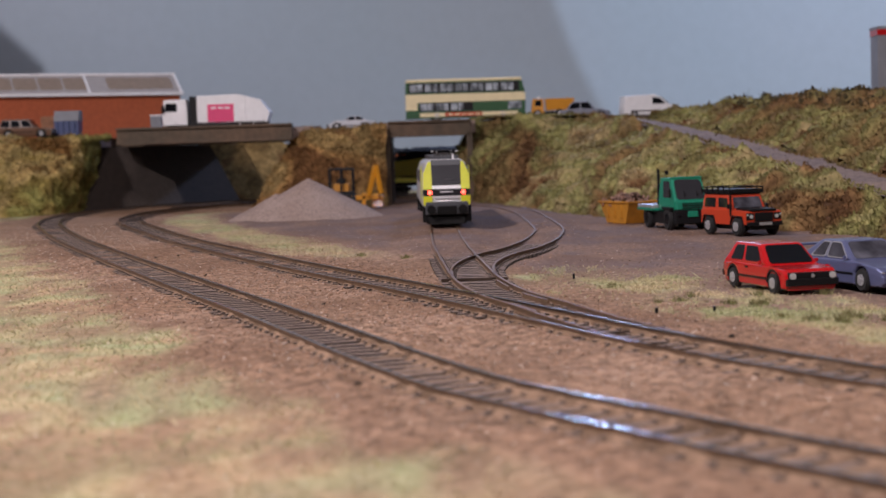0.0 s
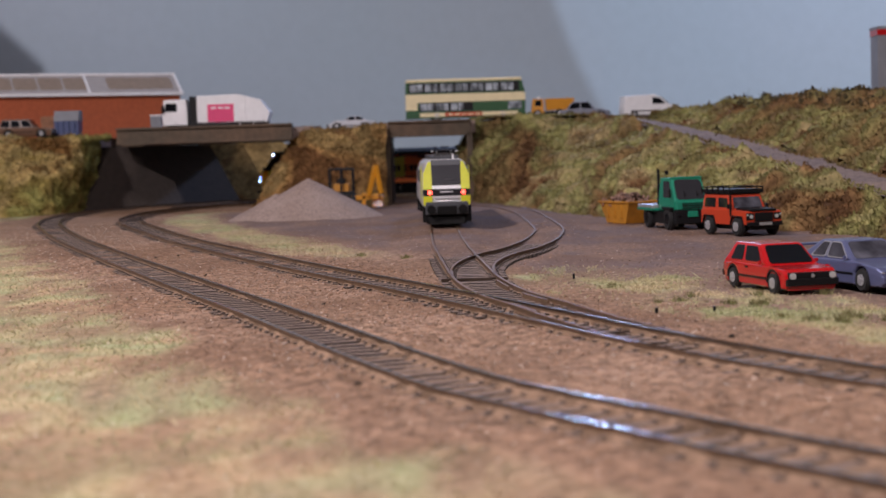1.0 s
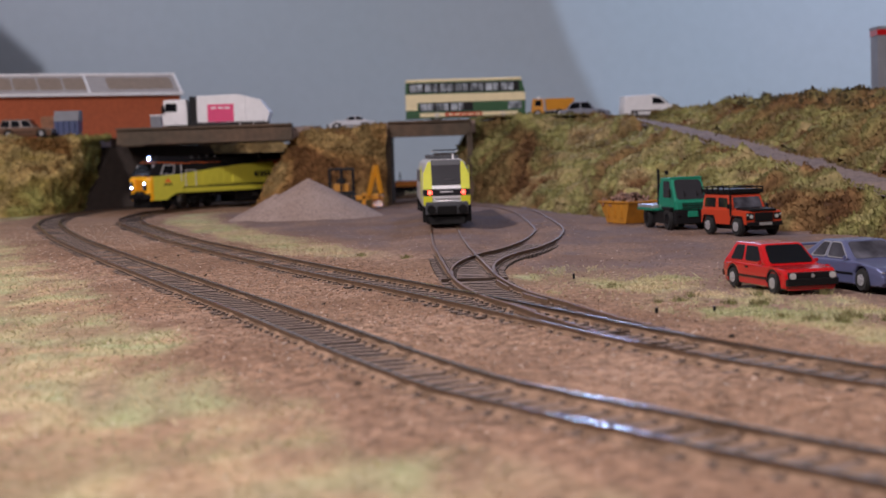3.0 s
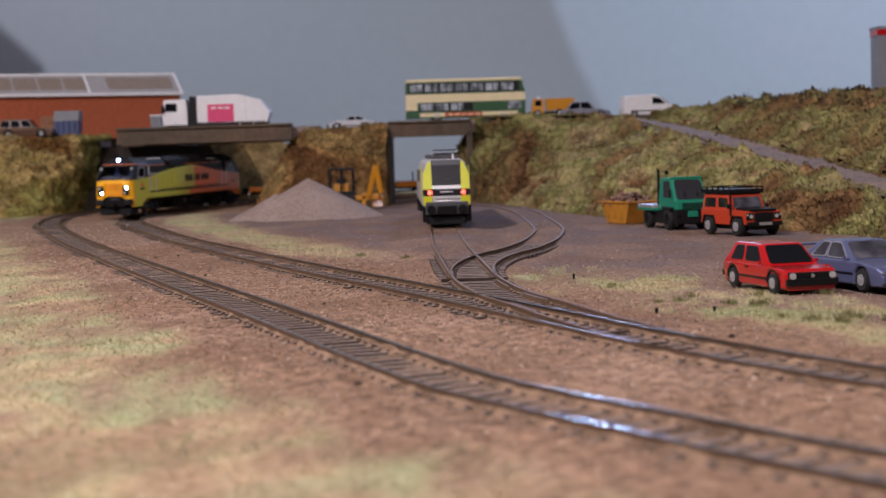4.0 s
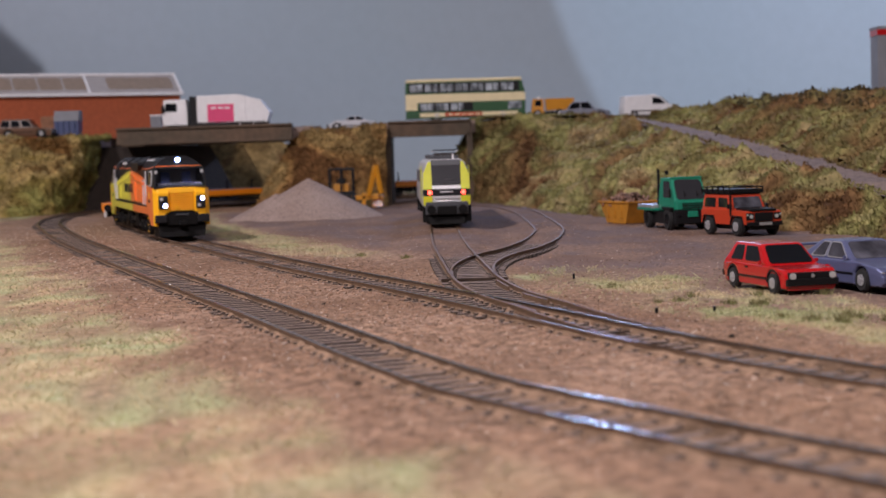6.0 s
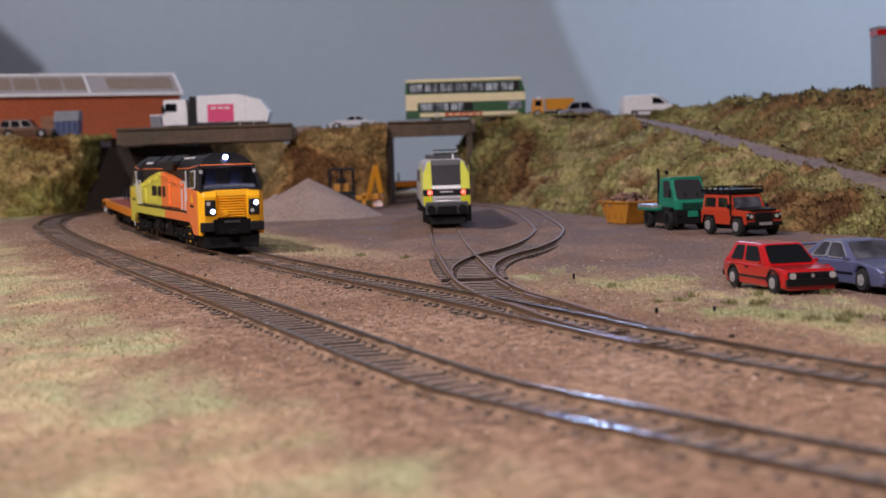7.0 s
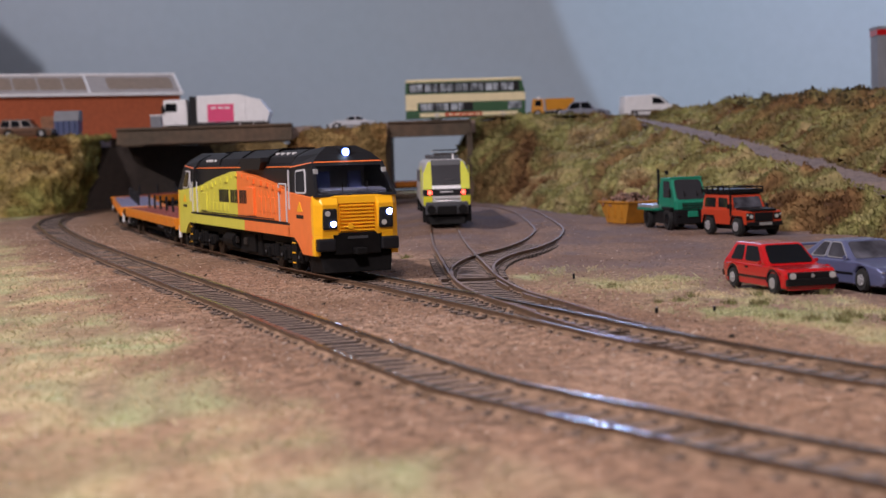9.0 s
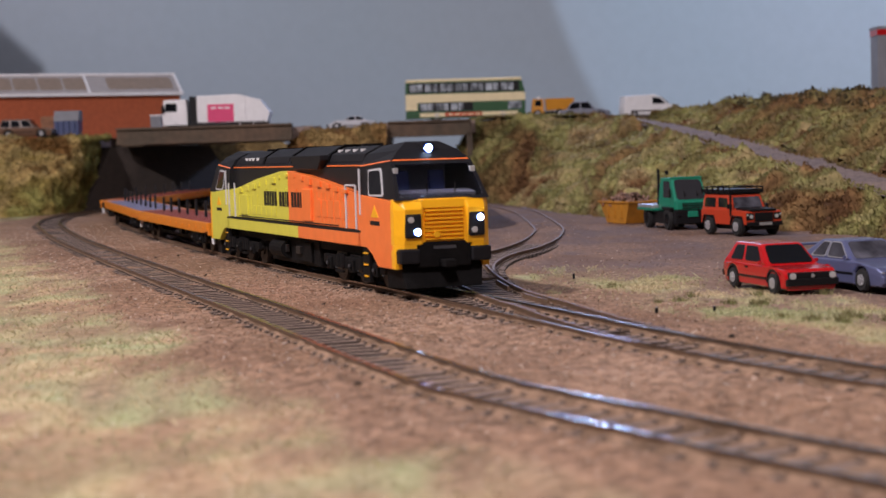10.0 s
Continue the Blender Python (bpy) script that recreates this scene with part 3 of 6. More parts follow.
def bridges():
    b = thing("wide_bridge", "wide flat model road bridge with brown girder sides", "bridge")
    part("deck", box(-320, -128, 1529.6, 1670.4, 72, 83), ROAD, b)
    # added slab behind the girder, keeps back light off the abutment board
    part("deck", box(-345, -244, 1680.2, 1850, 72, 82), ROAD, b)
    part("girder", box(-318, -145, 1518.4, 1529.6, 70.5, 86.5, 0.4), GIRDER, b, "brown weathered bridge girder")
    part("flange", box(-318, -145, 1516, 1518.4, 84.6, 86.9, 0.3), GIRDER, b)
    part("flange", box(-318, -145, 1516, 1518.4, 70.1, 72.2, 0.3), GIRDER, b)
    part("girder", box(-345, -128, 1670.4, 1680, 70.5, 86.5, 0.4), GIRDER, b)
    b = thing("narrow_bridge", "narrow model road bridge with brown girder over the siding", "bridge")
    part("deck", box(-55, 36, 1545.6, 1648, 72, 85), ROAD, b)
    part("girder", box(-51, 31.5, 1532.8, 1545.6, 69.8, 85.3, 0.4), GIRDER, b, "brown weathered bridge girder")
    part("flange", box(-51, 31.5, 1530.6, 1532.8, 83.5, 85.6, 0.3), GIRDER, b)
    part("abutment", box(-55, -49, 1532.8, 1644.8, 3, 72, 0.3), GIRDER, b, "dark brown bridge abutment")
    part("abutment", box(27, 33, 1532.8, 1644.8, 3, 72, 0.3), GIRDER, b, "dark brown bridge abutment")
    tagged(part("abutment_slope", loft_sections([[(-372, 1596, 2), (-358, 1682, 71), (-376, 1694, 71), (-390, 1608, 2)], [(-234, 1800, 3), (-270, 1812, 71), (-288, 1824, 71), (-252, 1812, 3)]]), SLATE), "dark grey sloping abutment board under the bridge", "abutment", kind="structure")
    foot = [(-268, 1817.6, 6), (-205, 1824, 6), (-175, 1840, 6), (-140, 1864, 6)]
    top = [(-296, 1872, 84), (-215, 1880, 78), (-180, 1896, 66), (-145, 1912, 50)]
    sheet("embankment_north", [foot, top], 8, 10, OCHRETURF, 5.0, "brown turfed cutting side behind the bridge", seed=21.0)


room()
ground()
tracks()
banks()
bridges()


# ---- vehicles: shared builders ----
def cabin_ring(y0, y1, w, z):
    return [(-w, y0, z), (w, y0, z), (w, y1, z), (-w, y1, z)]


def pane(corners, u0, u1, v0, v1, proud=0.18, thick=0.3, soft=0.14):
    """A round-cornered panel on a four-cornered face (bottom a, b, top c, d): u along, v up, a little proud of it."""
    a, b, c, d = [Vector(p) for p in corners]
    n = (b - a).cross(d - a).normalized()
    f = lambda u, v: (a * (1 - u) + b * u) * (1 - v) + (d * (1 - u) + c * u) * v
    size_u, size_v = (b - a).length * (u1 - u0), (d - a).length * (v1 - v0)
    r = soft * min(size_u, size_v)
    ru, rv = r / max((b - a).length, 1e-6), r / max((d - a).length, 1e-6)
    ring = []
    for cu, cv, start in ((u1 - ru, v0 + rv, -90), (u1 - ru, v1 - rv, 0), (u0 + ru, v1 - rv, 90), (u0 + ru, v0 + rv, 180)):
        for k in range(4):
            t = radians(start + 30 * k)
            ring.append(f(cu + ru * math.cos(t), cv + rv * math.sin(t)))
    return loft_sections([[tuple(p - n * thick) for p in ring], [tuple(p + n * proud) for p in ring]])


def wheel(parent, x, y, r, w, rim_mat, hub=0.42):
    s = 1 if x > 0 else -1
    b = disc(0, 0, 0, r, w, "x", 24)
    bmesh.ops.bevel(b, geom=[e for e in b.edges if len(e.link_faces) == 2 and abs(e.link_faces[0].normal.dot(e.link_faces[1].normal)) < 0.5], offset=w * 0.2, segments=2, affect="EDGES")
    t = part("wheel", b, TYRE, parent, at=(x, y, r))
    rim = disc(s * w * 0.46, 0, 0, r * max(hub, 0.5), w * 0.2, "x", 20)
    for k in range(5):
        a = k * 2 * math.pi / 5
        disc(s * w * 0.6, math.cos(a) * r * 0.36, math.sin(a) * r * 0.36, r * 0.13, w * 0.1, "x", 8, rim)
    disc(s * w * 0.62, 0, 0, r * 0.16, w * 0.16, "x", 10, rim)
    part("rim", rim, rim_mat, t, "bright wheel rim")
    return t


def car(m, name, label, category, color, L, W, belt, top, hood, cab, wheels, r, rim_mat=SILVER, windows=((0.06, 0.46), (0.52, 0.94)), clear=2.0, group="parked cars", grille=BLACK, round_lamps=True, bumper=BLACK, boot=None, glass=GLASS, trim=None):
    """hood: height of the nose; cab: rear base, front base, rear roof, front roof along y."""
    t = thing(name, label, category, m, group)
    h = L / 2
    back = boot if boot is not None else belt
    pts = [(-h + 1, clear + 1.2), (-h, clear + 4), (-h + 0.4, back - 1), (-h + 1.6, back), (cab[0] + 1, belt), (cab[1], belt), (h - 3, hood), (h - 0.6, hood - 1.2), (h, clear + 3.2), (h - 1.2, clear)]
    for wy in (wheels[1], wheels[0]):
        for k in range(7):
            a = math.pi * k / 6
            pts.append((wy + (r + 0.7) * math.cos(a), max(clear, r + (r + 0.7) * math.sin(a) if k not in (0, 6) else clear)))
    pts.append((-h + 2, clear))
    b = side_profile(pts, -W / 2, W / 2)
    bmesh.ops.bevel(b, geom=[e for e in b.edges if abs((e.verts[0].co - e.verts[1].co).x) < 0.1], offset=0.95, segments=3, affect="EDGES", profile=0.55)
    for v in b.verts:
        # rounded plan at both ends, sides tucked in under the belt
        v.co.x *= (1 - 0.10 * max(0, abs(v.co.y) / h - 0.72) / 0.28) * (0.965 if v.co.z < clear + 3 else 1.0)
    part("body", b, color, t, smooth=False)
    part("underside", box(-W / 2 + 1.2, W / 2 - 1.2, -h + 3, h - 3, clear - 0.2, clear + 4), BLACK, t)
    w0, w1 = W / 2 - 0.7, W / 2 - 2.8
    base, roof = cabin_ring(cab[0], cab[1], w0, belt - 0.3), cabin_ring(cab[2], cab[3], w1, top)
    part("cabin", loft_sections([base, roof], 1.0), color, t)
    sides = ([base[1], base[2], roof[2], roof[1]], [base[3], base[0], roof[0], roof[3]])
    for k, face in enumerate(sides):
        for u0, u1 in windows:
            a, c = (u0, u1) if k == 0 else (1 - u1, 1 - u0)
            if trim is not None:
                part("window_trim", pane(face, a - 0.022, c + 0.022, 0.10, 0.92, 0.10), trim, t, "bright window surround")
            part("side_window", pane(face, a, c, 0.16, 0.86), glass, t, "dark car side window")
    part("windscreen", pane([base[2], base[3], roof[3], roof[2]], 0.07, 0.93, 0.1, 0.9), glass, t, "dark windscreen")
    part("rear_window", pane([base[0], base[1], roof[1], roof[0]], 0.1, 0.9, 0.15, 0.85), GLASS, t, "dark rear window")
    for wy in wheels:
        for sx in (-1, 1):
            wheel(t, sx * (W / 2 - 1.3), wy, r, 2.4, rim_mat)
    part("grille", box(-W / 2 + 1.6, W / 2 - 1.6, h - 1.0, h + 0.25, clear + 3.3, hood - 0.9, 0.2), grille, t, "dark radiator grille")
    part("front_bumper", box(-W / 2 + 1.0, W / 2 - 1.0, h - 1.2, h + 0.7, clear + 1.2, clear + 3.6, 0.4), bumper, t)
    part("rear_bumper", box(-W / 2 + 1.0, W / 2 - 1.0, -h - 0.8, -h + 1, clear + 1.8, clear + 4.0, 0.4), BLACK, t)
    for sx in (-1, 1):
        if round_lamps:
            part("headlight", disc(sx * (W / 2 - 3.1), h + 0.3, (clear + 3.3 + hood - 0.9) / 2, 1.15, 0.5, "y", 16), LENS, t, "round clear headlight")
        else:
            part("headlight", box(sx * (W / 2 - 2.9) - 1.9, sx * (W / 2 - 2.9) + 1.9, h - 0.8, h + 0.25, clear + 5, hood - 1.5, 0.2), LENS, t, "rectangular headlight")
        part("door_mirror", box(sx * (W / 2 + 0.3) - 0.6, sx * (W / 2 + 0.3) + 0.6, cab[1] - 4.4, cab[1] - 3.4, belt + 0.2, belt + 1.5, 0.25), color, t)
        part("side_strip", box(sx * (W / 2) - 0.12, sx * (W / 2) + 0.12, wheels[0] + r + 1, wheels[1] - r - 1, belt - 4.6, belt - 4.0), BLACK, t, "black rubbing strip")
    return t


SMOKED = material("smoked_screen", (0.03, 0.03, 0.034), 0.2, 0, 0.1, 6.0, 0.0, spec=0.4)
LENS = material("lamp_glass", (0.62, 0.63, 0.62), 0.12, 0.3, 0.1, 1.0, 0.0, coat=0.6)
RED = paint("red_gloss", (0.44, 0.007, 0.009), 0.22, coat=0.6)
BLUE = material("blue_metallic", (0.15, 0.17, 0.31), 0.34, 0.45, 0.06, 3.0, 0.03, coat=0.5)
CARGLASS = material("smoky_car_window", (0.045, 0.045, 0.055), 0.12, 0, 0.4, 4.0, 0.0, second=(0.10, 0.10, 0.12), coarse=5, spec=0.4)
ORANGERED = paint("orange_red_paint", (0.48, 0.045, 0.014), 0.35)
TEAL = paint("green_truck_paint", (0.012, 0.22, 0.13), 0.4)
OCHRE = material("ochre_skip_paint", (0.46, 0.20, 0.018), 0.6, 0, 0.15, 2.0, 0.1, second=(0.35, 0.15, 0.02), mix_at=0.6)
GREYCAR = paint("grey_car_paint", (0.19, 0.20, 0.24), 0.3, coat=0.4)
SILVERCAR = paint("silver_car_paint", (0.60, 0.61, 0.64), 0.25, coat=0.5)
BROWNCAR = paint("bronze_car_paint", (0.14, 0.075, 0.045), 0.3, coat=0.4)
LORRYORANGE = paint("lorry_orange", (0.56, 0.235, 0.01), 0.45)
WOOD = material("brown_wood", (0.26, 0.12, 0.06), 0.7, 0, 0.25, 2.0, 0.2)
DARKBLUE = paint("dark_blue_paint", (0.03, 0.05, 0.14), 0.5)
PINK = paint("pink_panel", (0.70, 0.06, 0.18), 0.45)
CREAM = paint("bus_cream", (0.76, 0.66, 0.40), 0.4)
BUSGREEN = paint("bus_green", (0.02, 0.085, 0.028), 0.4)
BUSGLASS = material("bus_window", (0.13, 0.145, 0.16), 0.15, 0, 0.4, 5.0, 0.0, second=(0.36, 0.40, 0.44), mix_at=0.45, coarse=5, coat=0.4)
BRICK = material("brick_print", (0.36, 0.085, 0.03), 0.8, 0, 0.12, 2.0, 0.15)
ROOFGREY = material("roof_sheet", (0.37, 0.35, 0.34), 0.7, 0, 0.08, 3.0, 0.1)
ROOFLIGHT = material("brown_rooflight", (0.27, 0.21, 0.16), 0.5, 0, 0.1, 3.0, 0.05)
GREYBOARD = material("grey_board", (0.20, 0.21, 0.23), 0.7, 0, 0.1, 5.0, 0.1)
GRAVEL = material("grey_gravel", (0.30, 0.225, 0.19), 0.95, 0, 0.3, 0.9, 0.8, second=(0.35, 0.27, 0.23), coarse=20, spec=0.15)
RUST = material("rusty_scrap", (0.22, 0.13, 0.095), 0.8, 0.1, 0.4, 1.5, 0.3, random_tone=0.5)


def hatchback():
    t = car(place(115.9, 531.5, 0.3, 194), "hatchback_car", "bright red model hatchback car parked on dry grass", "car", RED, 50, 20.6, 9.4, 16.3, 8.6, (-24.2, 11.5, -17.8, 2.4), (-15.0, 16.2), 3.8, windows=((0.16, 0.44), (0.51, 0.88)))
    part("badge", disc(0, 25.3, 6.5, 0.62, 0.4, "y", 14), SILVER, t, "round bright badge")
    part("front_valance", box(-8.2, 8.2, 21.6, 24.2, 1.6, 3.3, 0.4), RED, t, "red panel below the bumper")
    for sx in (-1, 1):
        part("door_handle", box(sx * 10.3 - 0.12, sx * 10.3 + 0.2, -4.6, -2.4, 7.9, 8.5, 0.1), BLACK, t)
        for wy in (-15.0, 16.2):
            part("wheel_arch", side_profile([(wy + 4.7 * math.cos(a), 3.8 + 4.7 * math.sin(a)) for a in np.linspace(0, math.pi, 9)] + [(wy + 4.0 * math.cos(a), 3.8 + 4.0 * math.sin(a)) for a in np.linspace(math.pi, 0, 9)], sx * 9.6, sx * 10.25), BLACK, t, "black wheel arch edge")
    return t


def coupe():
    t = car(place(145.0, 533.5, 0.3, 197), "sports_hatchback_car", "metallic blue model sports hatchback with a rear spoiler", "car", BLUE, 58, 22.0, 10.1, 16.5, 8.4, (-24, 12, -11, 2.5), (-16.5, 17.5), 3.9, windows=((0.22, 0.47), (0.54, 0.90)), round_lamps=False, grille=BLUE, bumper=BLUE, boot=10.2, glass=CARGLASS, trim=SILVER)
    sp = box(-10.8, 10.8, -31.0, -25.5, 13.4, 14.2, 0.3)
    box(-9.8, -8.8, -28.5, -26, 10.2, 13.4, bm=sp)
    box(8.8, 9.8, -28.5, -26, 10.2, 13.4, bm=sp)
    part("spoiler", sp, BLUE, t, "blue rear spoiler")
    part("badge", box(-1.2, 1.2, 29, 29.4, 6.4, 7.4, 0.2), SILVER, t)
    part("grille_slot", box(-7.5, 7.5, 28.9, 29.85, 3.5, 4.4, 0.15), BLACK, t, "dark lower air intake")


def off_roader():
    t = thing("off_road_car", "orange-red model off-road car with black roof rack", "car", place(169.8, 874, 0.2, 199), "parked cars")
    W, h = 22.6, 25.2
    pts = [(-h, 6.5), (-h, 14.5), (7, 14.5), (h - 1.5, 14.0), (h, 12.8), (h, 6.8)]
    for wy in (16.2, -15.5):
        pts += [(wy + 6.6, 6.2), (wy + 5.0, 10.6), (wy - 5.0, 10.6), (wy - 6.6, 6.2)]
    part("body", side_profile(pts, -W / 2, W / 2, 0.35), ORANGERED, t)
    part("chassis", box(-8.5, 8.5, -h + 2, h - 1, 3.6, 8), BLACK, t)
    base, roof = cabin_ring(-h + 0.2, 9.5, W / 2 - 0.5, 14.2), cabin_ring(-h + 1.0, 5.5, W / 2 - 1.8, 23.0)
    part("cabin", loft_sections([base, roof], 0.45), ORANGERED, t)
    for k, face in enumerate(([base[1], base[2], roof[2], roof[1]], [base[3], base[0], roof[0], roof[3]])):
        for u0, u1 in ((0.08, 0.46), (0.56, 0.88)):
            a, c = (u0, u1) if k == 0 else (1 - u1, 1 - u0)
            part("side_window", pane(face, a, c, 0.18, 0.78), GLASS, t, "dark car side window")
    part("windscreen", pane([base[2], base[3], roof[3], roof[2]], 0.07, 0.93, 0.12, 0.82), CARGLASS, t, "grey windscreen")
    part("roof_panel", box(-W / 2 + 1.6, W / 2 - 1.6, -h + 1, 5.8, 22.8, 23.8, 0.3), BLACK, t)
    part("bonnet", side_profile([(9, 14.2), (25, 13.8), (25, 15.0), (10, 15.8)], -8.2, 8.2, 0.4), BLACK, t, "black bonnet panel")
    rack = part("roof_rack", box(-10.5, 10.5, -25, 6.5, 23.8, 25.9, 0.2), BLACK, t, "black tubular roof rack")
    for x in np.linspace(-10.2, 10.2, 8):
        part("rack_slat", box(x - 0.3, x + 0.3, -24.6, 6.2, 25.05, 25.6), BLACK, rack)
    for y in np.linspace(-25, 6.5, 6):
        for x in (-10.7, 10.7):
            part("rack_post", box(x - 0.3, x + 0.3, y - 0.3, y + 0.3, 23.4, 27.0), BLACK, rack)
    for x in (-10.7, 10.7):
        part("rack_rail", box(x - 0.35, x + 0.35, -25, 6.8, 26.7, 27.4), BLACK, rack)
    for y in (-25, 6.6):
        part("rack_rail", box(-10.3, 10.3, y - 0.33, y + 0.33, 26.72, 27.38), BLACK, rack)
    part("grille", box(-5.8, 5.8, h - 0.5, h + 0.5, 8.2, 13.2, 0.3), BLACK, t, "black radiator grille")
    part("front_bumper", box(-W / 2 + 0.4, W / 2 - 0.4, h + 0.2, h + 2.0, 5.8, 8.0, 0.4), BLACK, t)
    part("number_plate", box(-4.0, 4.0, h + 1.9, h + 2.3, 6.2, 7.8), SILVER, t, "pale number plate with plain bars")
    part("snorkel", box(W / 2 - 0.2, W / 2 + 0.7, 8.5, 9.8, 11, 23, 0.3), BLACK, t, "black air snorkel")
    for sx in (-1, 1):
        part("headlight", disc(sx * 7.9, h + 0.3, 11.0, 1.1, 0.6, "y", 16), LENS, t, "round clear headlight")
        part("lamp_panel", box(sx * 8.6 - 2.4, sx * 8.6 + 2.4, h - 0.4, h + 0.25, 9.0, 13.0, 0.3), BLACK, t, "black lamp surround")
        part("side_lamp", disc(sx * 10.3, h + 0.3, 12.0, 0.6, 0.4, "y", 10), LENS, t)
        part("door_mirror", box(sx * 12.4 - 0.8, sx * 12.4 + 0.8, 7.6, 8.6, 15, 17.6, 0.2), BLACK, t)
        for wy in (16.2, -15.5):
            wheel(t, sx * 10.6, wy, 5.4, 3.8, SILVER, 0.5)
            part("wheel_arch_trim", side_profile([(wy - 6.6, 6.4), (wy - 5.0, 10.6), (wy + 5.0, 10.6), (wy + 6.6, 6.4), (wy + 7.2, 6.4), (wy + 5.4, 11.3), (wy - 5.4, 11.3), (wy - 7.2, 6.4)], sx * 11.5, sx * 12.3), BLACK, t)


def utility_truck():
    t = thing("utility_truck", "green model utility truck with a flat bed", "truck", place(146.3, 961, 0.2, 191), "parked cars")
    part("chassis", box(-10.5, 10.5, -31, 29, 3.6, 11.2, 0.3), BLACK, t)
    part("bed", box(-13.5, 13.5, -34, -4, 13.0, 15.0, 0.3), SILVER, t, "pale flat load bed")
    part("bed_rail", box(-13.7, 13.7, -34.4, -4, 11.4, 13.0, 0.2), TEAL, t)
    base, roof = cabin_ring(-2, 27, 10.6, 12.4), cabin_ring(0, 19.5, 9.7, 32.0)
    low = cabin_ring(-2, 28, 10.6, 18.2)
    part("cab", loft_sections([base, low, roof], 0.7), TEAL, t)
    part("windscreen", pane([low[2], low[3], roof[3], roof[2]], 0.07, 0.93, 0.04, 0.9), SMOKED, t, "large dark windscreen")
    for k, face in enumerate(([low[1], low[2], roof[2], roof[1]], [low[3], low[0], roof[0], roof[3]])):
        u = (0.3, 0.82) if k == 0 else (0.18, 0.7)
        part("side_window", pane(face, *u, 0.12, 0.85), SMOKED, t, "dark side window")
    part("nose", box(-9.8, 9.8, 26, 29.8, 12.6, 17.6, 0.6), TEAL, t)
    for k in range(3):
        part("grille_slot", box(-6.5, 6.5, 29.7, 30.1, 13.4 + k * 1.3, 14.1 + k * 1.3), BLACK, t)
    part("front_bumper", box(-10.8, 10.8, 24, 30.5, 4.2, 12.4, 0.4), BLACK, t)
    for sx in (-1, 1):
        part("door_mirror", box(sx * 11.8 - 0.7, sx * 11.8 + 0.7, 22.5, 23.3, 20, 25, 0.2), BLACK, t)
        part("wiper", box(sx * 4 - 0.15, sx * 4 + 0.15, 26.4, 27.2, 19.4, 24), BLACK, t)
    part("cab_roof_edge", box(-9.9, 9.9, 18.2, 20.4, 31.2, 32.6, 0.4), TEAL, t)
    part("tow_plate", box(-3.2, 3.2, 30.2, 31, 8.2, 11.8, 0.3), TEAL, t, "green towing plate")
    part("exhaust", disc(9.8, -3.4, 26, 0.9, 22, "z", 12), BLACK, t)
    part("beacon", disc(7, 4, 35, 1.1, 2.6, "z", 12), BLACK, t)
    for sx in (-1, 1):
        part("headlight", box(sx * 8.6 - 1.0, sx * 8.6 + 1.0, 30.3, 30.8, 8.2, 9.4, 0.2), GLASS, t)
        part("mudguard", box(sx * 10.8 - 1.8, sx * 10.8 + 1.8, 9.5, 26, 12.4, 14.2, 0.4), BLACK, t)
        for wy in (18.0, -20.0):
            wheel(t, sx * 10.2, wy, 7.2, 4.4, BLACK, 0.5)


def skip_bin():
    t = thing("skip", "ochre yellow builders' skip heaped with rusty scrap", "skip", place(128.6, 1052, 0.3, 202))
    bot, top = cabin_ring(-13, 13, 10.5, 0.2), cabin_ring(-21, 21, 12, 15)
    inn_t, inn_b = cabin_ring(-20, 20, 11, 15), cabin_ring(-12.4, 12.4, 9.6, 3)
    part("shell", loft_sections([bot, top, inn_t, inn_b]), OCHRE, t)
    rim = box(-12.6, 12.6, -21.8, -20.6, 14.0, 15.4, 0.2)
    box(-12.6, 12.6, 20.6, 21.8, 14.0, 15.4, 0.2, rim)
    for sx in (-1, 1):
        box(sx * 12.2 - 0.6, sx * 12.2 + 0.6, -21.8, 21.8, 14.0, 15.4, 0.2, rim)
        for y in (-9, 0, 9):
            box(sx * 11.6 - 0.5, sx * 11.6 + 0.5, y - 0.6, y + 0.6, 4, 14.5, bm=rim)
    part("rim", rim, OCHRE, t)
    rnd = random.Random(4)
    heap = bmesh.new()
    for _ in range(150):
        x, y = rnd.uniform(-10, 10), rnd.uniform(-18, 18)
        z = 13 + 6.5 * max(0, 1 - (x / 11) ** 2 - (y / 20) ** 2) + rnd.uniform(-1.5, 1)
        s = rnd.uniform(0.6, 1.6)
        b = box(-s, s, -s * rnd.uniform(0.8, 3.5), s, -s * 0.4, s * 0.4)
        bmesh.ops.transform(b, matrix=Matrix.Translation((x, y, z)) @ Euler((rnd.uniform(-1, 1), rnd.uniform(-1, 1), rnd.uniform(0, 6))).to_matrix().to_4x4(), verts=b.verts)
        merge(heap, b)
    tagged(part("scrap_heap", heap, RUST, None), "heap of rusty brown scrap lying in the skip", "scrap", kind="stuff").matrix_world = place(128.6, 1052, 0.3, 202)


